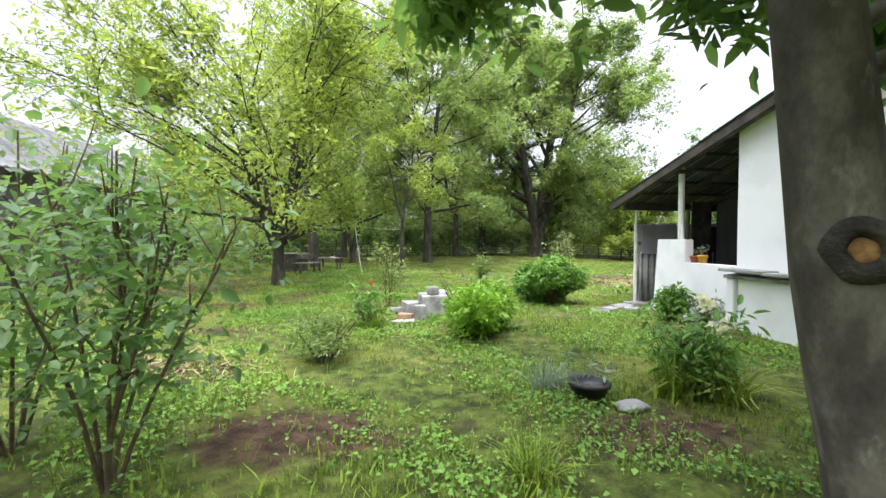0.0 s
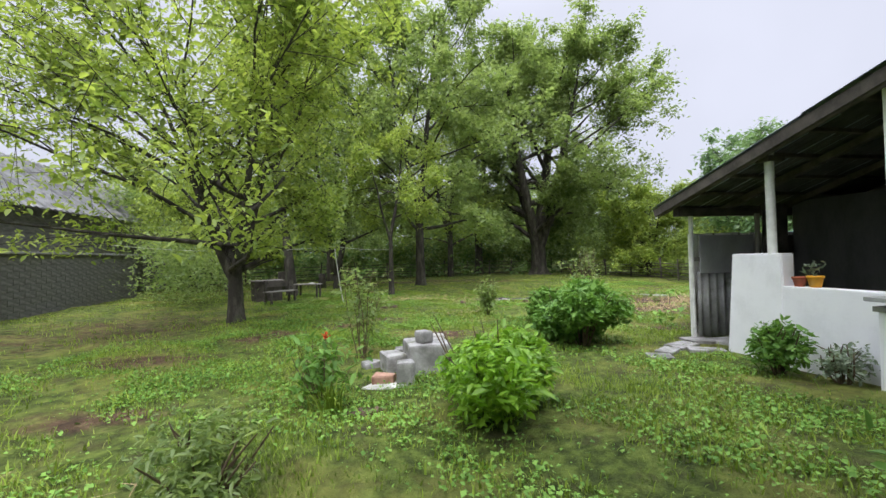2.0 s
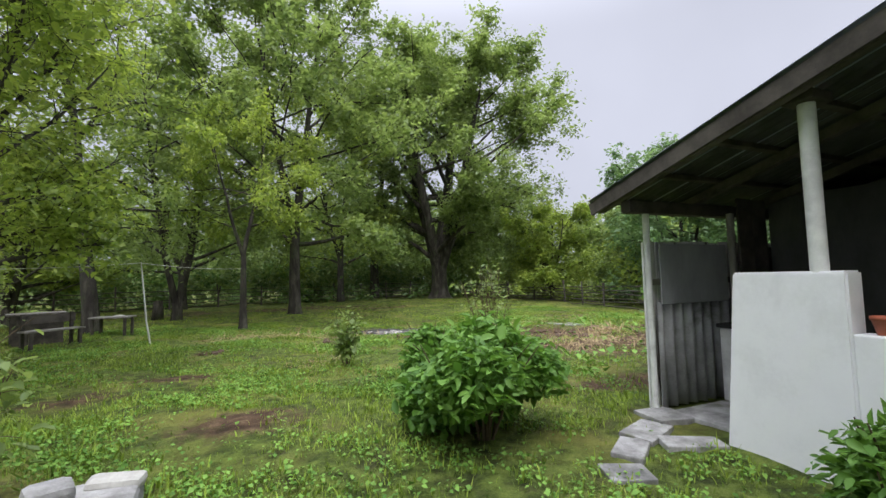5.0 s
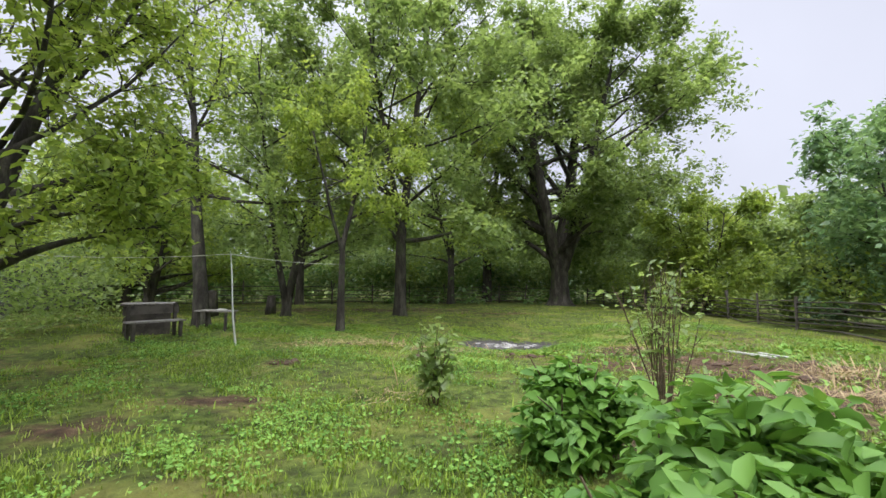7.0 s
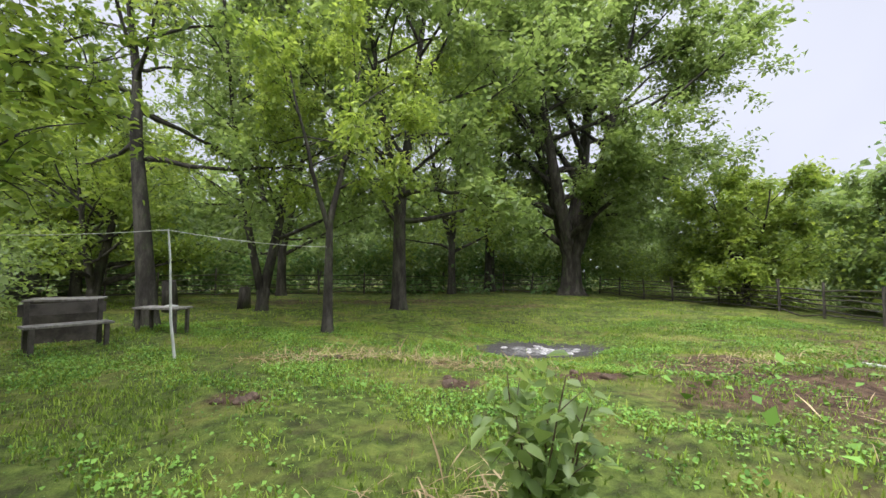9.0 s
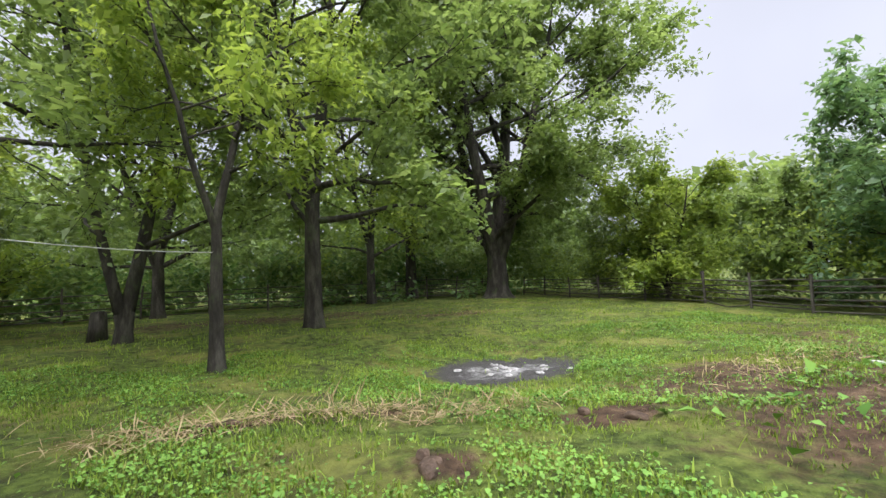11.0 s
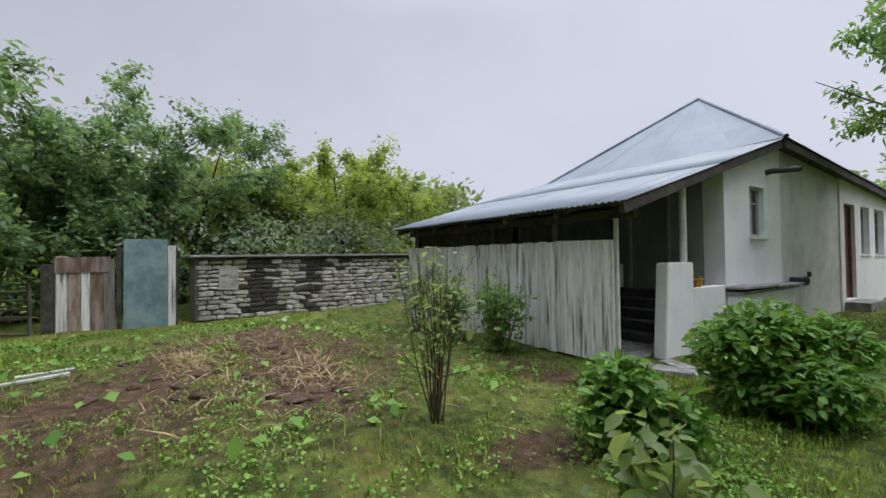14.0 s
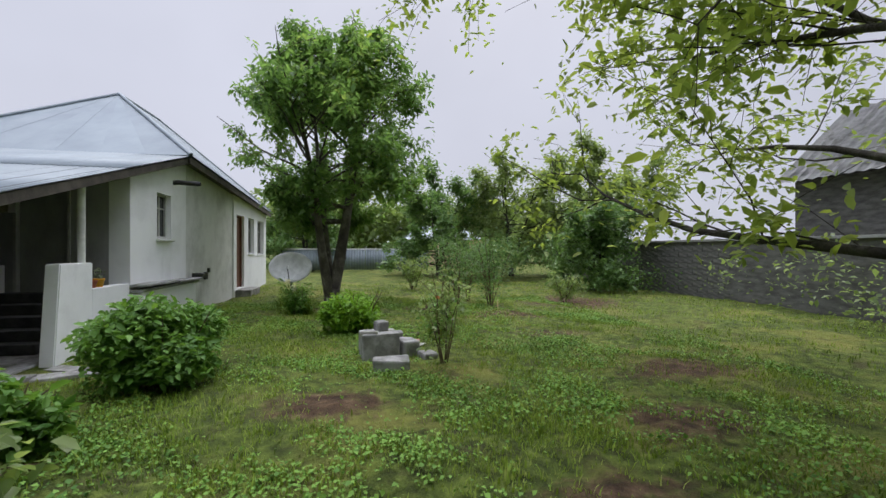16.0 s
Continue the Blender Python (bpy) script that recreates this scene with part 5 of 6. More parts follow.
far_fence = thing("metal_fence", "grey-blue corrugated metal fence at the yard's end", "fence")
for i in range(9):
    o = part("panel", corrugated(1.16, 1.5, M_METAL, 0.2, 0.02), None, far_fence)
    o.matrix_basis = Matrix(((1, 0, 0, -4.8 + i * 1.17), (0, 0, -1, -16.8), (0, -1, 0, 1.62), (0, 0, 0, 1)))
part("rail", box(-4.8, 5.7, -16.78, -16.74, 1.62, 1.7), M_DISH, far_fence)
for i in range(6):
    part("post", box(-4.8 + i * 2.1, -4.72 + i * 2.1, -16.9, -16.84, -0.1, 1.75), M_IRON, far_fence)
far_house = thing("distant_house", "distant ochre house with a grey-blue roof", "house")
part("wall", box(-12.0, -4.5, -32, -26, -0.2, 2.7), M_OCHRE, far_house)
bmr = bmesh.new()
vv = [bmr.verts.new(q) for q in ((-12.5, -25.6, 2.6), (-4.0, -25.6, 2.6), (-4.0, -32.4, 2.6), (-12.5, -32.4, 2.6), (-10.5, -29, 4.1), (-6.0, -29, 4.1))]
for q in ((0, 1, 5, 4), (1, 2, 5), (2, 3, 4, 5), (3, 0, 4), (0, 3, 2, 1)):
    bmr.faces.new([vv[i] for i in q])
part("roof", bmr, M_METAL, far_house)
for x in (-10.6, -8.4, -6.2):
    w = new("window")
    w.parent = far_house
    part("pane", box(x, x + 0.9, -25.995, -25.98, 1.0, 2.1), M_GLASS, w)
    for a in (x - 0.05, x + 0.9):
        part("frame", box(a, a + 0.05, -25.99, -25.96, 0.95, 2.15), M_FRAME, w)

# ---- things on the lawn ----
bush("round_bush", "round yellow-green leafy garden bush", (0.52, 6.62), 0.74, 0.66, 0.98, M_LEAF_YELLOW, 9000, 0.085, 61, 0.45, group="garden bushes")
bush("round_bush", "large round dark-green garden bush by the veranda", (2.95, 9.38), 0.74, 0.82, 1.04, M_LEAF_BUSH, 12000, 0.085, 62, 0.55, group="garden bushes", stems=20)
bush("hydrangea_bush", "light-green bush with broad leaves", (3.3, 11.35), 0.52, 0.52, 0.88, M_LEAF_BUSH, 3600, 0.095, 63, 0.62, group="garden bushes")
bush("low_bush", "small green bush in front of the white parapet", (4.15, 7.0), 0.4, 0.34, 0.72, M_LEAF_BUSH, 1800, 0.075, 64, 0.45)
bush("low_bush", "grey-green weeds in front of the white parapet", (4.35, 6.45), 0.28, 0.28, 0.5, M_LEAF_GREY, 600, 0.06, 65, 0.45)
bush("low_bush", "soft grey-green herb clump on the lawn", (-1.5, 5.45), 0.5, 0.45, 0.62, M_LEAF_OAK, 2000, 0.06, 66, 0.35, open_=0.2)
stalks("sapling", "young shrub with big pale leaves on thin stems", (2.28, 12.85), 7, 1.0, 0.24, M_LEAF_OAK, 22, 0.095, 67, 0.7, thick=0.008, tuft=0.06)
stalks("twiggy_shrub", "upright twiggy shrub with few leaves", (4.62, 12.35), 19, 1.75, 0.42, M_LEAF_OAK, 8, 0.07, 68, 0.55, thick=0.009, bare=0.5, side=3)
stalks("rose_bush", "tall thin rose shrub with pale leaf tips", (-0.7, 9.2), 8, 1.5, 0.24, M_LEAF_OAK, 22, 0.075, 69, 0.55, thick=0.010, bare=0.35, side=3)
stalks("herb_clump", "tall green herbs with a red flower", (-1.02, 7.25), 11, 0.85, 0.34, M_LEAF_BUSH, 22, 0.09, 70, 0.4, thick=0.007, bare=0.1)
stalks("bush_by_fence", "leggy green rose bush against the board fence", (6.4, 9.95), 13, 1.25, 0.5, M_LEAF_BUSH, 40, 0.075, 71, 0.55, thick=0.010, bare=0.1, side=3)
stalks("bush_by_fence", "leggy green rose bush against the board fence", (7.6, 10.05), 13, 1.35, 0.55, M_LEAF_BUSH, 40, 0.075, 72, 0.55, thick=0.010, bare=0.1, side=3)
stalks("bush_by_fence", "tall green shoots against the board fence", (8.9, 10.05), 10, 1.5, 0.5, M_LEAF_GREY, 30, 0.075, 73, 0.55, thick=0.010, bare=0.2, side=3)
stalks("lilac_shrub", "tall leafy shrub with thin bare lower stems", (-2.4, 3.0), 8, 2.1, 0.5, M_LEAF_DEEP, 60, 0.062, 74, 0.62, thick=0.014, bare=0.35, side=5, tuft=0.17)
stalks("lilac_shrub", "tall leafy shrub with thin bare lower stems", (-3.25, 3.5), 8, 2.2, 0.7, M_LEAF_DEEP, 64, 0.062, 75, 0.62, thick=0.014, bare=0.3, side=5, tuft=0.17)
stalks("lilac_shrub", "thin leafy shrub with bare dark stems", (-2.9, 2.3), 5, 2.0, 0.5, M_LEAF_DEEP, 45, 0.075, 88, 0.62, thick=0.014, bare=0.5, side=5, tuft=0.15)
stalks("young_shrub", "small leafy shrub near the old wall", (-5.9, 2.9), 8, 1.1, 0.4, M_LEAF_OAK, 40, 0.09, 76, 0.55)
stalks("young_shrub", "leafy shrub near the far fence", (-1.7, -2.0), 8, 1.5, 0.6, M_LEAF_OAK, 60, 0.1, 77, 0.55)
stalks("flowering_shrub", "peony-like plant with white blossoms", (2.05, 3.95), 12, 0.8, 0.42, M_LEAF_BUSH, 40, 0.10, 78, 0.35, thick=0.008, bare=0.1)
tuft_of_blades("day_lily", "arching clump of long green blades", (1.75, 3.85), 110, 0.66, M_BLADE, 79, 0.012, 0.8)
tuft_of_blades("day_lily", "arching clump of long green blades", (2.15, 3.6), 80, 0.6, M_BLADE, 80, 0.013, 0.8)
tuft_of_blades("grass_clump", "pale tall grass clump", (0.66, 4.1), 70, 0.42, M_LEAF_GREY, 81, 0.009, 0.7)
tuft_of_blades("grass_clump", "soft tall grass clump in the lawn", (0.0, 2.75), 160, 0.4, M_BLADE, 82, 0.007, 0.6)
tuft_of_blades("grass_clump", "soft tall grass clump under the dish", (2.55, 2.5), 90, 0.7, M_BLADE, 83, 0.012, 0.8)
tuft_of_blades("grass_clump", "soft tall grass clump by the herbs", (-0.95, 7.05), 60, 0.45, M_BLADE, 84, 0.012, 0.7)
r7 = np.random.default_rng(17)
for i, (x, y, z) in enumerate(((2.12, 3.72, 0.62), (2.2, 4.0, 0.8))):
    fl = thing("white_blossom", "round white blossom on the flowering plant", "flower", "white blossoms", "", (x, y, z))
    part("petal_head", mesh_of("petal_head", *leaves(r7.normal(size=(60, 3)) * 0.03, 0.05, 0.9, -0.2, 0.2, r7), M_PETAL), None, fl)
fl = thing("red_flower", "small red flower among the herbs", "flower", "", "", (-1.0, 7.2, 0.7))
part("petal_head", mesh_of("petal_head", *leaves(r7.normal(size=(24, 3)) * 0.012, 0.035, 0.9, -0.2, 0.2, r7), M_PETAL_RED), None, fl)
bowl = flowerpot("planter_bowl", "shallow black bowl with weeds on the lawn", (0.98, 3.92, gz(0.98, 3.92) - 0.01), 0.13, 0.17, 0.16, M_POT_BLACK)
tagged(part("weed_mass", mesh_of("weed_mass", *leaves(r7.normal(size=(50, 3)) * np.array([0.1, 0.1, 0.1]) + np.array([0, 0, 0.24]), 0.12, 0.25, -0.7, 0.2, r7), M_LEAF_GREY), None, bowl), kind="stuff")


def rock(name, label, at, sx, sy, sz, mat, seed, category="stone", group="", rz=0):
    b = bmesh.new()
    bmesh.ops.create_icosphere(b, subdivisions=3, radius=1.0)
    for v in b.verts:
        v.co += noise.noise_vector(v.co * 1.3 + Vector((seed * 3.3, 0, 0))) * 0.28 + noise.noise_vector(v.co * 4 + Vector((seed, 0, 0))) * 0.06
        v.co.z = max(v.co.z, -0.5)
        v.co = Vector((v.co.x * sx, v.co.y * sy, v.co.z * sz))
    o = new(name, bm_mesh(name, b, mat, True))
    o.matrix_basis = pose(at[0], at[1], gz(at[0], at[1]) + sz * 0.35, 0, 0, rz)
    return tagged(o, label, category, group)


rock("flat_stone", "flat pale stone in the grass", (1.24, 3.66), 0.15, 0.10, 0.05, M_CONCRETE, 1)
rock("flat_stone", "flat pale stone slab in the grass", (-0.35, 7.85), 0.34, 0.16, 0.02, M_PLANK, 2, rz=20)
rock("flat_stone", "flat brown stone in the grass", (-0.6, 6.95), 0.2, 0.11, 0.03, M_SOIL, 3, rz=15)
rock("white_stone", "small white stone by the old shed", (12.35, 11.9), 0.14, 0.10, 0.07, M_PLANK, 4)
for i, (cx, cy) in enumerate(((0.0, 15.7), (0.0, 15.7), (0.0, 15.7), (0.0, 15.7), (0.8, 17.7), (0.8, 17.7), (2.4, 16.05), (2.4, 16.05), (2.4, 16.05), (4.37, 16.55), (4.37, 16.55))):
    rock("soil_clod", "dark clod of dug soil in the grass", (cx + r5.gauss(0, 0.18), cy + r5.gauss(0, 0.1)), r5.uniform(0.05, 0.14), r5.uniform(0.04, 0.09), r5.uniform(0.03, 0.06), M_SOIL, 60 + i, "soil", "clods on the lawn", r5.uniform(0, 180))
for i in range(22):
    rock("ash_lump", "pale lump of ash on burnt ground", (5.05 + r5.gauss(0, 0.42), 19.85 + r5.gauss(0, 0.25)), r5.uniform(0.03, 0.1), r5.uniform(0.03, 0.08), r5.uniform(0.015, 0.035), M_ASH, 80 + i, "ash", "ash of the fire", r5.uniform(0, 180))
for i in range(40):
    x, y = 6.0 + 4.8 * r5.random(), 12.2 + 3.2 * r5.random()
    rock("soil_clod", "clod of turned brown garden soil", (x, y), r5.uniform(0.05, 0.14), r5.uniform(0.04, 0.1), r5.uniform(0.025, 0.055), M_SOIL, 20 + i, "soil", "turned garden soil", r5.uniform(0, 180))
for i, (x, y, ln, rz) in enumerate(((8.95, 16.0, 1.0, 104), (9.3, 15.8, 0.6, 96))):
    o = new("plank", bm_mesh("plank", box(-ln / 2, ln / 2, -0.06, 0.06, 0, 0.035, 0.005, wobble=0.01, seed=i), M_PLANK))
    o.matrix_basis = pose(x, y, gz(x, y) + 0.02, 1.5, 1.0, rz)
    tagged(o, "pale weathered plank lying on the lawn", "plank", "planks on the lawn")

# pile of concrete blocks in the lawn
BZ = gz(0.15, 8.5) + 0.02
blocks = [(0.44, 8.06, 0.000, 0.60, 0.55, 0.50, 6, M_CONCRETE, "large grey concrete block"), (0.30, 8.82, 0.000, 0.50, 0.31, 0.24, -4, M_CONCRETE, "low concrete block in front of the pile"), (-0.06, 8.06, 0.000, 0.29, 0.36, 0.34, 12, M_CONCRETE, "concrete block with a white top"),
          (-0.20, 7.54, 0.000, 0.29, 0.24, 0.20, -8, M_BRICK, "crumbling brown brick block"), (0.08, 7.50, 0.000, 0.24, 0.22, 0.36, 5, M_CONCRETE, "narrow grey concrete block"), (-0.36, 8.30, 0.000, 0.26, 0.24, 0.16, 20, M_CONCRETE, "low grey concrete block"), (0.42, 7.98, 0.509, 0.18, 0.17, 0.18, 25, M_CONCRETE, "small block on top of the pile"), (0.61, 8.24, 0.509, 0.26, 0.12, 0.07, -10, M_PLANK, "pale brick on top of the pile")]
for i, (x, y, z, a, b, h, rz, m, lab) in enumerate(blocks):
    o = new("concrete_block", bm_mesh("concrete_block", box(-a * 0.45, a * 0.45, -b / 2, b / 2, -0.1 if z == 0 else 0, h * 0.84, 0.03, wobble=0.05, seed=i * 1.7), m))
    o.matrix_basis = pose(0.16 + (x - 0.42) * 0.9, y + 0.4, BZ - 0.075 + z * 0.84, 0, 0, rz)
    tagged(o, lab, "concrete block", "block pile on the lawn")

# satellite dish
dish = thing("satellite_dish", "large grey-white satellite dish on a short mast", "satellite dish", at=(2.43, 1.95, gz(2.43, 1.95)))
seg, rings = 40, 7
vs = [(0, 0, 0)]
for k in range(1, rings + 1):
    q = k / rings
    for j in range(seg):
        a = j / seg * 2 * math.pi
        vs.append((0.6 * q * math.cos(a), 0.47 * q * math.sin(a), 0.11 * q * q))
fs = [(0, 1 + j, 1 + (j + 1) % seg) for j in range(seg)]
for k in range(rings - 1):
    for j in range(seg):
        p0 = 1 + k * seg
        fs.append((p0 + j, p0 + seg + j, p0 + seg + (j + 1) % seg, p0 + (j + 1) % seg))
me = mesh_of("reflector", vs, fs, M_DISH, True)
refl = part("reflector", me, None, dish)
sol = refl.modifiers.new("thickness", "SOLIDIFY")
sol.thickness = 0.012
refl.matrix_basis = pose(0, 0, 1.06, -68, 0, 6)
v, f = tube([(0, -0.14, -0.1), (0, -0.14, 0.5), (0, -0.14, 1.0)], [0.035] * 3, 12)
part("mast", mesh_of("mast", v, f, M_IRON, True), None, dish)
v, f = tube([(0, 0.0, 0.62), (0, 0.35, 0.75), (0, 0.62, 1.1)], [0.012] * 3, 8)
part("feed_arm", mesh_of("feed_arm", v, f, M_IRON, True), None, dish)
part("feed_horn", box(-0.03, 0.03, 0.58, 0.68, 1.06, 1.16, 0.01), M_DISH, dish)

# bench, dark hutch, prop stick and washing line under the trees
bench = thing("garden_bench", "dark old wooden bench under the trees", "bench", at=(-3.85, 19.1, gz(-3.85, 19.1)), rz=48)
for k in range(3):
    part("seat_board", box(-0.6, 0.6, -0.2 + k * 0.135, -0.075 + k * 0.135, 0.42, 0.46, 0.006), M_WOOD_GREY, bench)
part("backrest", box(-0.6, 0.6, 0.22, 0.25, 0.60, 0.80, 0.008), M_WOOD_DARK, bench)
for x in (-0.5, 0.5):
    for y in (-0.15, 0.2):
        part("leg", box(x - 0.035, x + 0.035, y - 0.035, y + 0.035, -0.03, 0.418 if y < 0 else 0.85, 0.006), M_WOOD_DARK, bench)
hutch = thing("wooden_hutch", "low dark wooden hutch beside the bench", "hutch", at=(-4.6, 20.2, gz(-4.6, 20.2)), rz=25)
for y in (-0.35, 0.33):
    part("side", box(-0.5, 0.5, y, y + 0.03, -0.02, 0.75, 0.005), M_WOOD_DARK, hutch)
part("back", box(-0.5, -0.47, -0.318, 0.328, -0.02, 0.75), M_WOOD_DARK, hutch)
part("front", box(0.47, 0.5, -0.318, 0.328, 0.25, 0.75), M_WOOD_DARK, hutch)
part("lid", box(-0.58, 0.58, -0.42, 0.42, 0.752, 0.79, 0.006), M_WOOD_GREY, hutch)
table = thing("garden_table", "small rough plank table under the trees", "table", at=(-3.1, 20.7, gz(-3.1, 20.7)), rz=-15)
part("tabletop", box(-0.5, 0.5, -0.25, 0.25, 0.5, 0.54, 0.006), M_WOOD_GREY, table)
for x in (-0.42, 0.42):
    for y in (-0.18, 0.18):
        part("leg", box(x - 0.03, x + 0.03, y - 0.03, y + 0.03, -0.03, 0.498), M_WOOD_DARK, table)
rock("white_bundle", "white rag bundle on the rough table", (-2.95, 20.7), 0.16, 0.08, 0.05, M_PLANK, 9, "bundle").location.z += 0.53
stick = thing("prop_pole", "pale crooked pole propping the washing line", "pole", at=(-1.75, 17.9, gz(-1.75, 17.9)))
v, f = tube([(0.25, -0.2, -0.05), (0.12, -0.1, 0.6), (0.05, 0, 1.1), (-0.02, 0.1, 1.6), (-0.06, 0.1, 2.0)], [0.022, 0.02, 0.018, 0.016, 0.012], 7)
part("pole", mesh_of("pole", v, f, M_WIRE, True), None, stick)
line = thing("washing_line", "thin pale washing line between the trees", "washing line")
pts = []
for (p, q, sg) in (((0.26, 20.86, 1.88), (-1.81, 18.0, 1.96), 0.06), ((-1.81, 18.0, 1.96), (-9.6, 19.4, 2.2), 0.2)):
    for k in range(9):
        a = k / 8
        pts.append((p[0] + (q[0] - p[0]) * a, p[1] + (q[1] - p[1]) * a, p[2] + (q[2] - p[2]) * a - sg * 4 * a * (1 - a)))
v, f = tube(pts[:9] + pts[10:], [0.007] * 17, 5)
part("wire", mesh_of("wire", v, f, M_WIRE, True), None, line)
for x, y, h, tilt in ((-5.0, 25.2, 1.0, 8), (-3.2, 26.4, 0.8, -5)):
    b = bmesh.new()
    bmesh.ops.create_cone(b, cap_ends=True, segments=12, radius1=0.24, radius2=0.18, depth=h)
    for v in b.verts:
        v.co.z += h / 2
        v.co += noise.noise_vector(v.co * 3) * 0.05
    o = new("tree_stump", bm_mesh("tree_stump", b, M_BARK, True))
    o.matrix_basis = pose(x, y, gz(x, y) - 0.05, tilt, 0, 0)
    tagged(o, "dark old tree stump under the trees", "tree stump", "stumps under the trees")

# ---- grass, clover, straw ----
def scatter(n, x0, x1, y0, y1, seed, thin=None):
    r = np.random.default_rng(seed)
    x, y = r.uniform(x0, x1, n), r.uniform(y0, y1, n)
    q = np.sin(x * 1.7 + 0.6 * np.sin(y * 1.3)) * np.cos(y * 1.45 + 0.7 * np.sin(x * 1.1)) + 0.6 * np.sin(x * 4.1 + 1.1 * np.sin(y * 2.7) + y * 3.3) + 0.5 * np.sin(x * 11.3 + 2 * np.sin(y * 5)) * np.cos(y * 10.1)
    keep = r.uniform(size=n) < np.clip(0.52 + 0.7 * q, 0.05, 1)
    # thin over the bare patches and off under house, slabs and ash
    for cx, cy, rx, ry, a in ((8.4, 13.2, 4.4, 3.0, 0.42), (9.6, 12.4, 1.9, 0.9, 0.6), (8.0, 14.4, 2.2, 0.4, 0.6), (8.2, 12.85, 2.0, 0.45, 0.75), (6.3, 12.95, 1.1, 0.4, 0.7), (-1.45, 3.5, 0.9, 0.5, 0.6), (-2.8, 5.1, 0.7, 0.5, 0.6), (2.4, 16.05, 0.45, 0.3, 0.85), (5.05, 19.85, 1.5, 0.85, 0.97), (-2.6, 11.6, 0.8, 0.45, 0.65), (-4.0, 10.0, 1.2, 0.55, 0.65), (-3.2, 7.4, 0.8, 0.4, 0.6), (-1.2, 12.6, 0.7, 0.4, 0.5), (0.0, 15.7, 0.4, 0.3, 0.5), (6.2, 15.2, 2.0, 0.7, 0.5), (-0.3, 13.5, 0.8, 0.3, 0.6), (3.6, 11.9, 0.4, 0.6, 0.7), (4.37, 16.55, 0.5, 0.3, 0.7), (0.8, 10.6, 0.8, 0.5, 0.6), (1.2, 3.2, 0.8, 0.5, 0.5), (4.4, 8.7, 0.8, 0.4, 0.9), (-7.0, 14.5, 4.0, 4.5, 0.3), (0.5, 29.5, 10, 2.5, 0.6)):
        inside = ((x - cx) / rx) ** 2 + ((y - cy) / ry) ** 2 < 1
        keep &= ~(inside & (r.uniform(size=n) < a))
    keep &= ~((x > WX - 0.15) & (y < 9.25)) & ~(x > 13.4 + (y > 16) * 1.5) & ~((x > 4.7) & (y < 9.2))
    x, y = x[keep], y[keep]
    return np.stack([x, y, ground_z(x, y)], 1), r


def blades(n, area, seed, h, w):
    P, r = scatter(n, *area, seed)
    n = len(P)
    a = r.uniform(0, 6.28, n)
    ln = r.uniform(0.1, 0.8, n)[:, None]
    hh = (h * r.uniform(0.45, 1.35, n))[:, None]
    d = np.stack([np.cos(a), np.sin(a), np.zeros(n)], 1)
    s = np.stack([-np.sin(a), np.cos(a), np.zeros(n)], 1) * w
    up = np.array([[0, 0, 1.0]])
    P = P - up * 0.012
    tip = P + up * hh + d * hh * ln
    mid = P + up * hh * 0.55 + d * hh * ln * 0.3
    v = np.stack([P - s, P + s, mid + s * 0.8, tip, mid - s * 0.8], 1).reshape(-1, 3)
    k = np.arange(n)[:, None] * 5
    tri = np.concatenate([k + np.array([[0, 1, 2]]), k + np.array([[0, 2, 4]]), k + np.array([[4, 2, 3]])])
    return v, tri


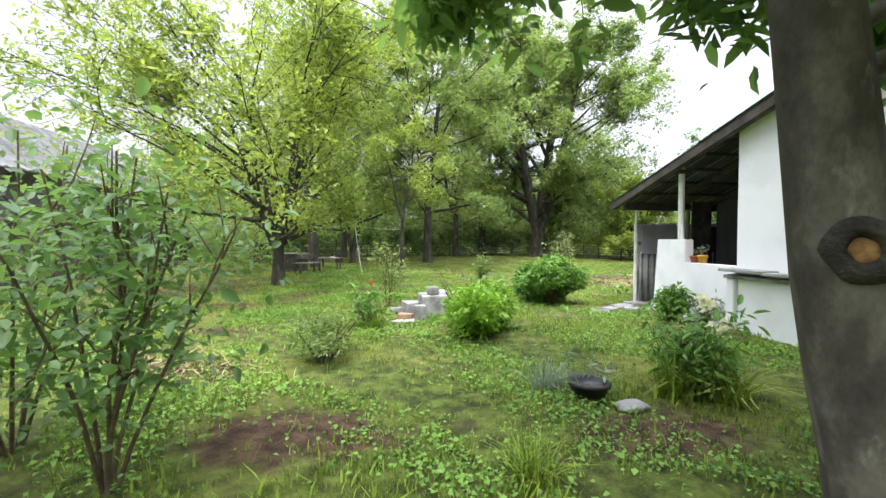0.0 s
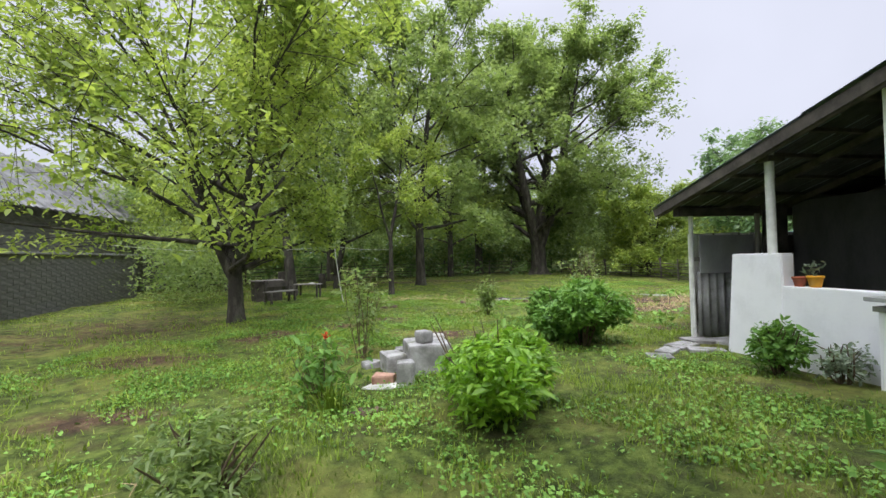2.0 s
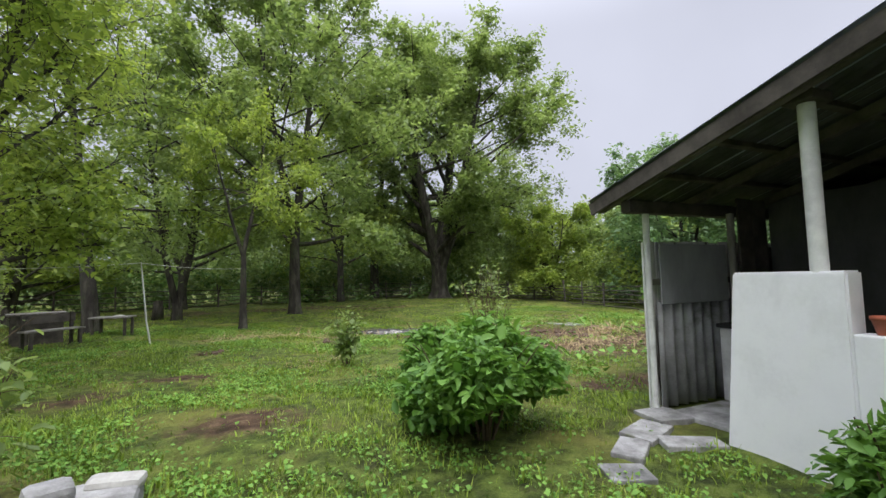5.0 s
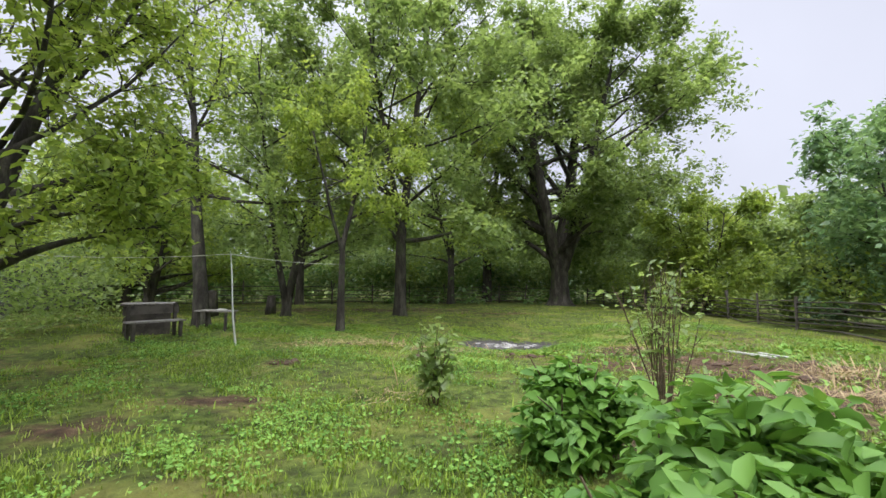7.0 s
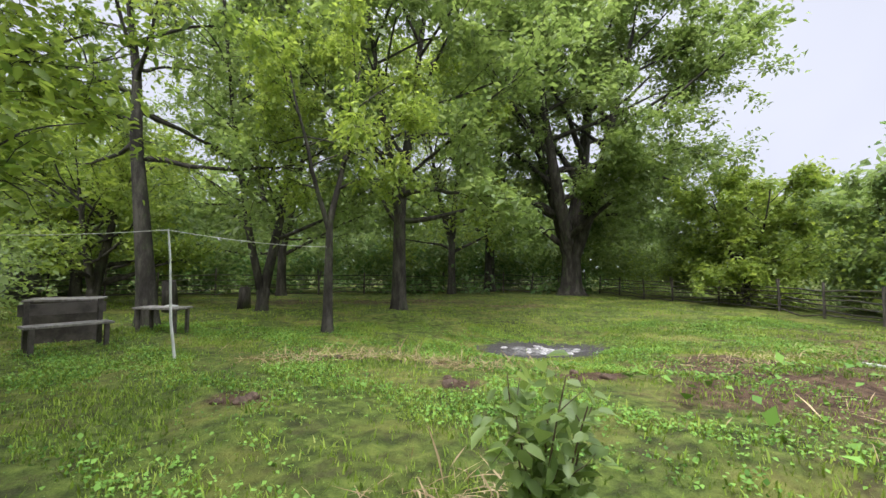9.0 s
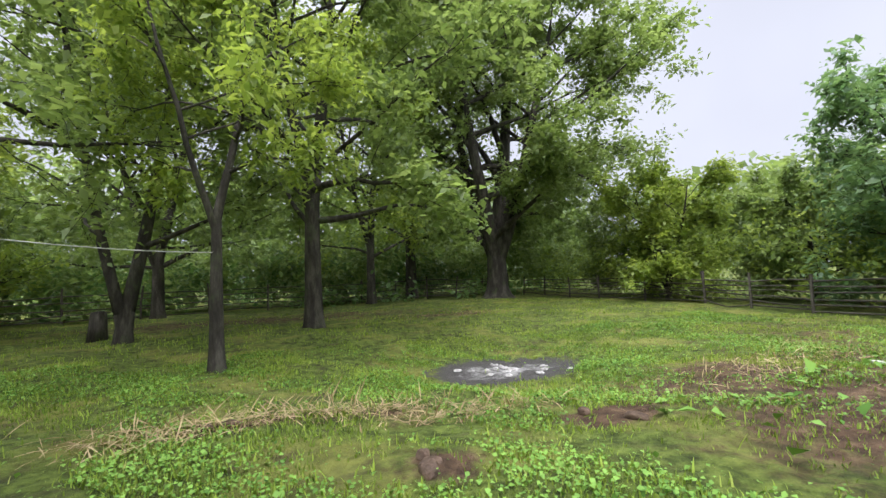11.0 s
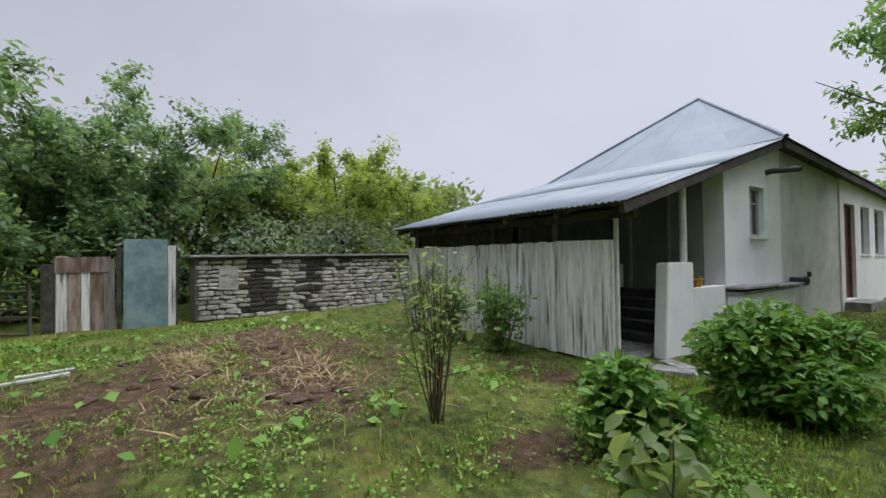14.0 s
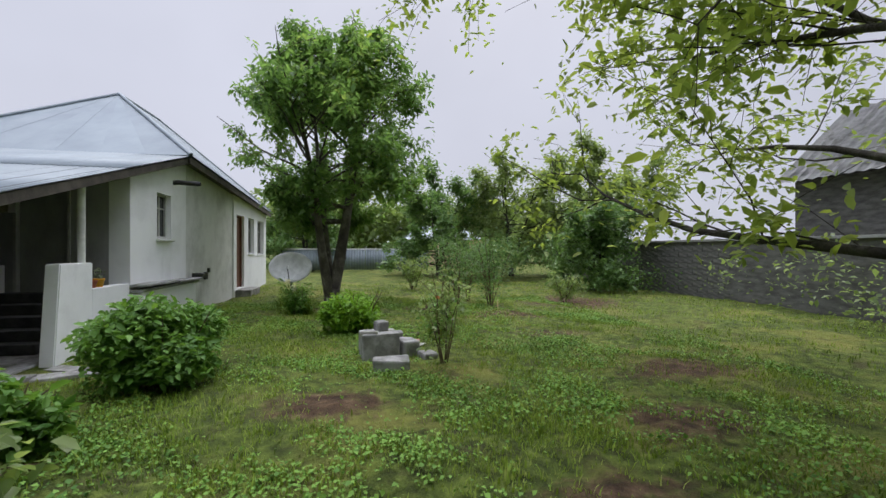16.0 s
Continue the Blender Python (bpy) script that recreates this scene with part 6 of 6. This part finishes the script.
for nm, n, area, sd, h, w in (("lawn_grass", 130000, (-5.5, 5.5, 1.3, 12.0), 91, 0.06, 0.0045), ("lawn_grass", 180000, (-4.5, 13.3, 11.0, 22.5), 92, 0.055, 0.0052), ("lawn_grass", 100000, (-10.8, 14.0, -5.0, 32.0), 93, 0.08, 0.009)):
    v, f = blades(n, area, sd, h, w)
    tagged(new(nm, mesh_of(nm, v, f, M_BLADE)), "short uneven green lawn grass", "grass", kind="stuff")
for n, area, sd, h in ((60000, (-5.0, 5.5, 1.3, 12.0), 98, 0.13), (70000, (-4.5, 9.0, 12.0, 22.0), 99, 0.11)):
    P, r = scatter(n, *area, sd)
    q = np.sin(P[:, 0] * 6.1 + 1.4 * np.sin(P[:, 1] * 3.1)) * np.cos(P[:, 1] * 5.3 + 1.2 * np.sin(P[:, 0] * 2.9)) + 0.5 * np.sin(P[:, 0] * 1.3 + P[:, 1] * 0.9)
    P = P[q > 0.85]
    tagged(new("tall_grass", mesh_of("tall_grass", *leaves(P, h, 0.06, -1.2, 0.1, r), M_BLADE)), "taller grass tufts in the lawn", "grass", kind="stuff")
for n, area, sd in ((130000, (-5.5, 5.5, 1.3, 12.0), 94), (160000, (-4.5, 12.5, 11.0, 22.0), 95)):
    P, r = scatter(n, *area, sd)
    q = np.sin(P[:, 0] * 2.1 + 1.0) + np.cos(P[:, 1] * 1.9 + P[:, 0])
    P = P[q > -0.35 + r.normal(size=len(P)) * 0.6]
    P[:, 2] += r.uniform(0.015, 0.06, len(P))
    tagged(new("clover", mesh_of("clover", *leaves(P, 0.032, 0.85, 0.0, 0.8, r), M_CLOVER)), "low clover and weeds among the grass", "weeds", kind="stuff")
r = np.random.default_rng(96)
spots = []
for cx, cy, rx, ry, n in ((1.7, 17.75, 1.6, 0.22, 800), (0.2, 17.6, 0.6, 0.25, 300), (3.2, 17.3, 1.0, 0.2, 300), (8.4, 13.2, 2.8, 1.6, 900), (8.75, 14.1, 0.5, 0.3, 600), (7.2, 12.7, 0.9, 0.5, 500), (8.0, 17.0, 2.0, 0.5, 400), (1.9, 13.4, 0.5, 0.3, 140), (6.6, 26.3, 2.0, 0.5, 250), (-2.9, 5.3, 0.6, 0.4, 150)):
    P = np.stack([cx + rx * r.normal(size=n) * 0.6, cy + ry * r.normal(size=n) * 0.6, np.zeros(n)], 1)
    P[:, 2] = ground_z(P[:, 0], P[:, 1]) + r.uniform(0.01, 0.07, n)
    spots.append(P)
P = np.concatenate(spots)
P = P[~((P[:, 0] > 4.6) & (P[:, 1] < 9.3))]
tagged(new("dry_straw", mesh_of("dry_straw", *leaves(P, 0.24, 0.05, 0.05, 0.85, r), M_STRAW)), "dry pale straw and mown stalks on the lawn", "straw", kind="stuff")
P, r = scatter(1500, 4.6, 12.4, 10.4, 16.5, 97)
P[:, 2] += r.uniform(0.03, 0.12, len(P))
tagged(new("broad_weeds", mesh_of("broad_weeds", *leaves(P, 0.12, 0.7, -0.1, 0.8, r), M_CLOVER)), "broad-leaved weeds on the dug garden", "weeds", kind="stuff")
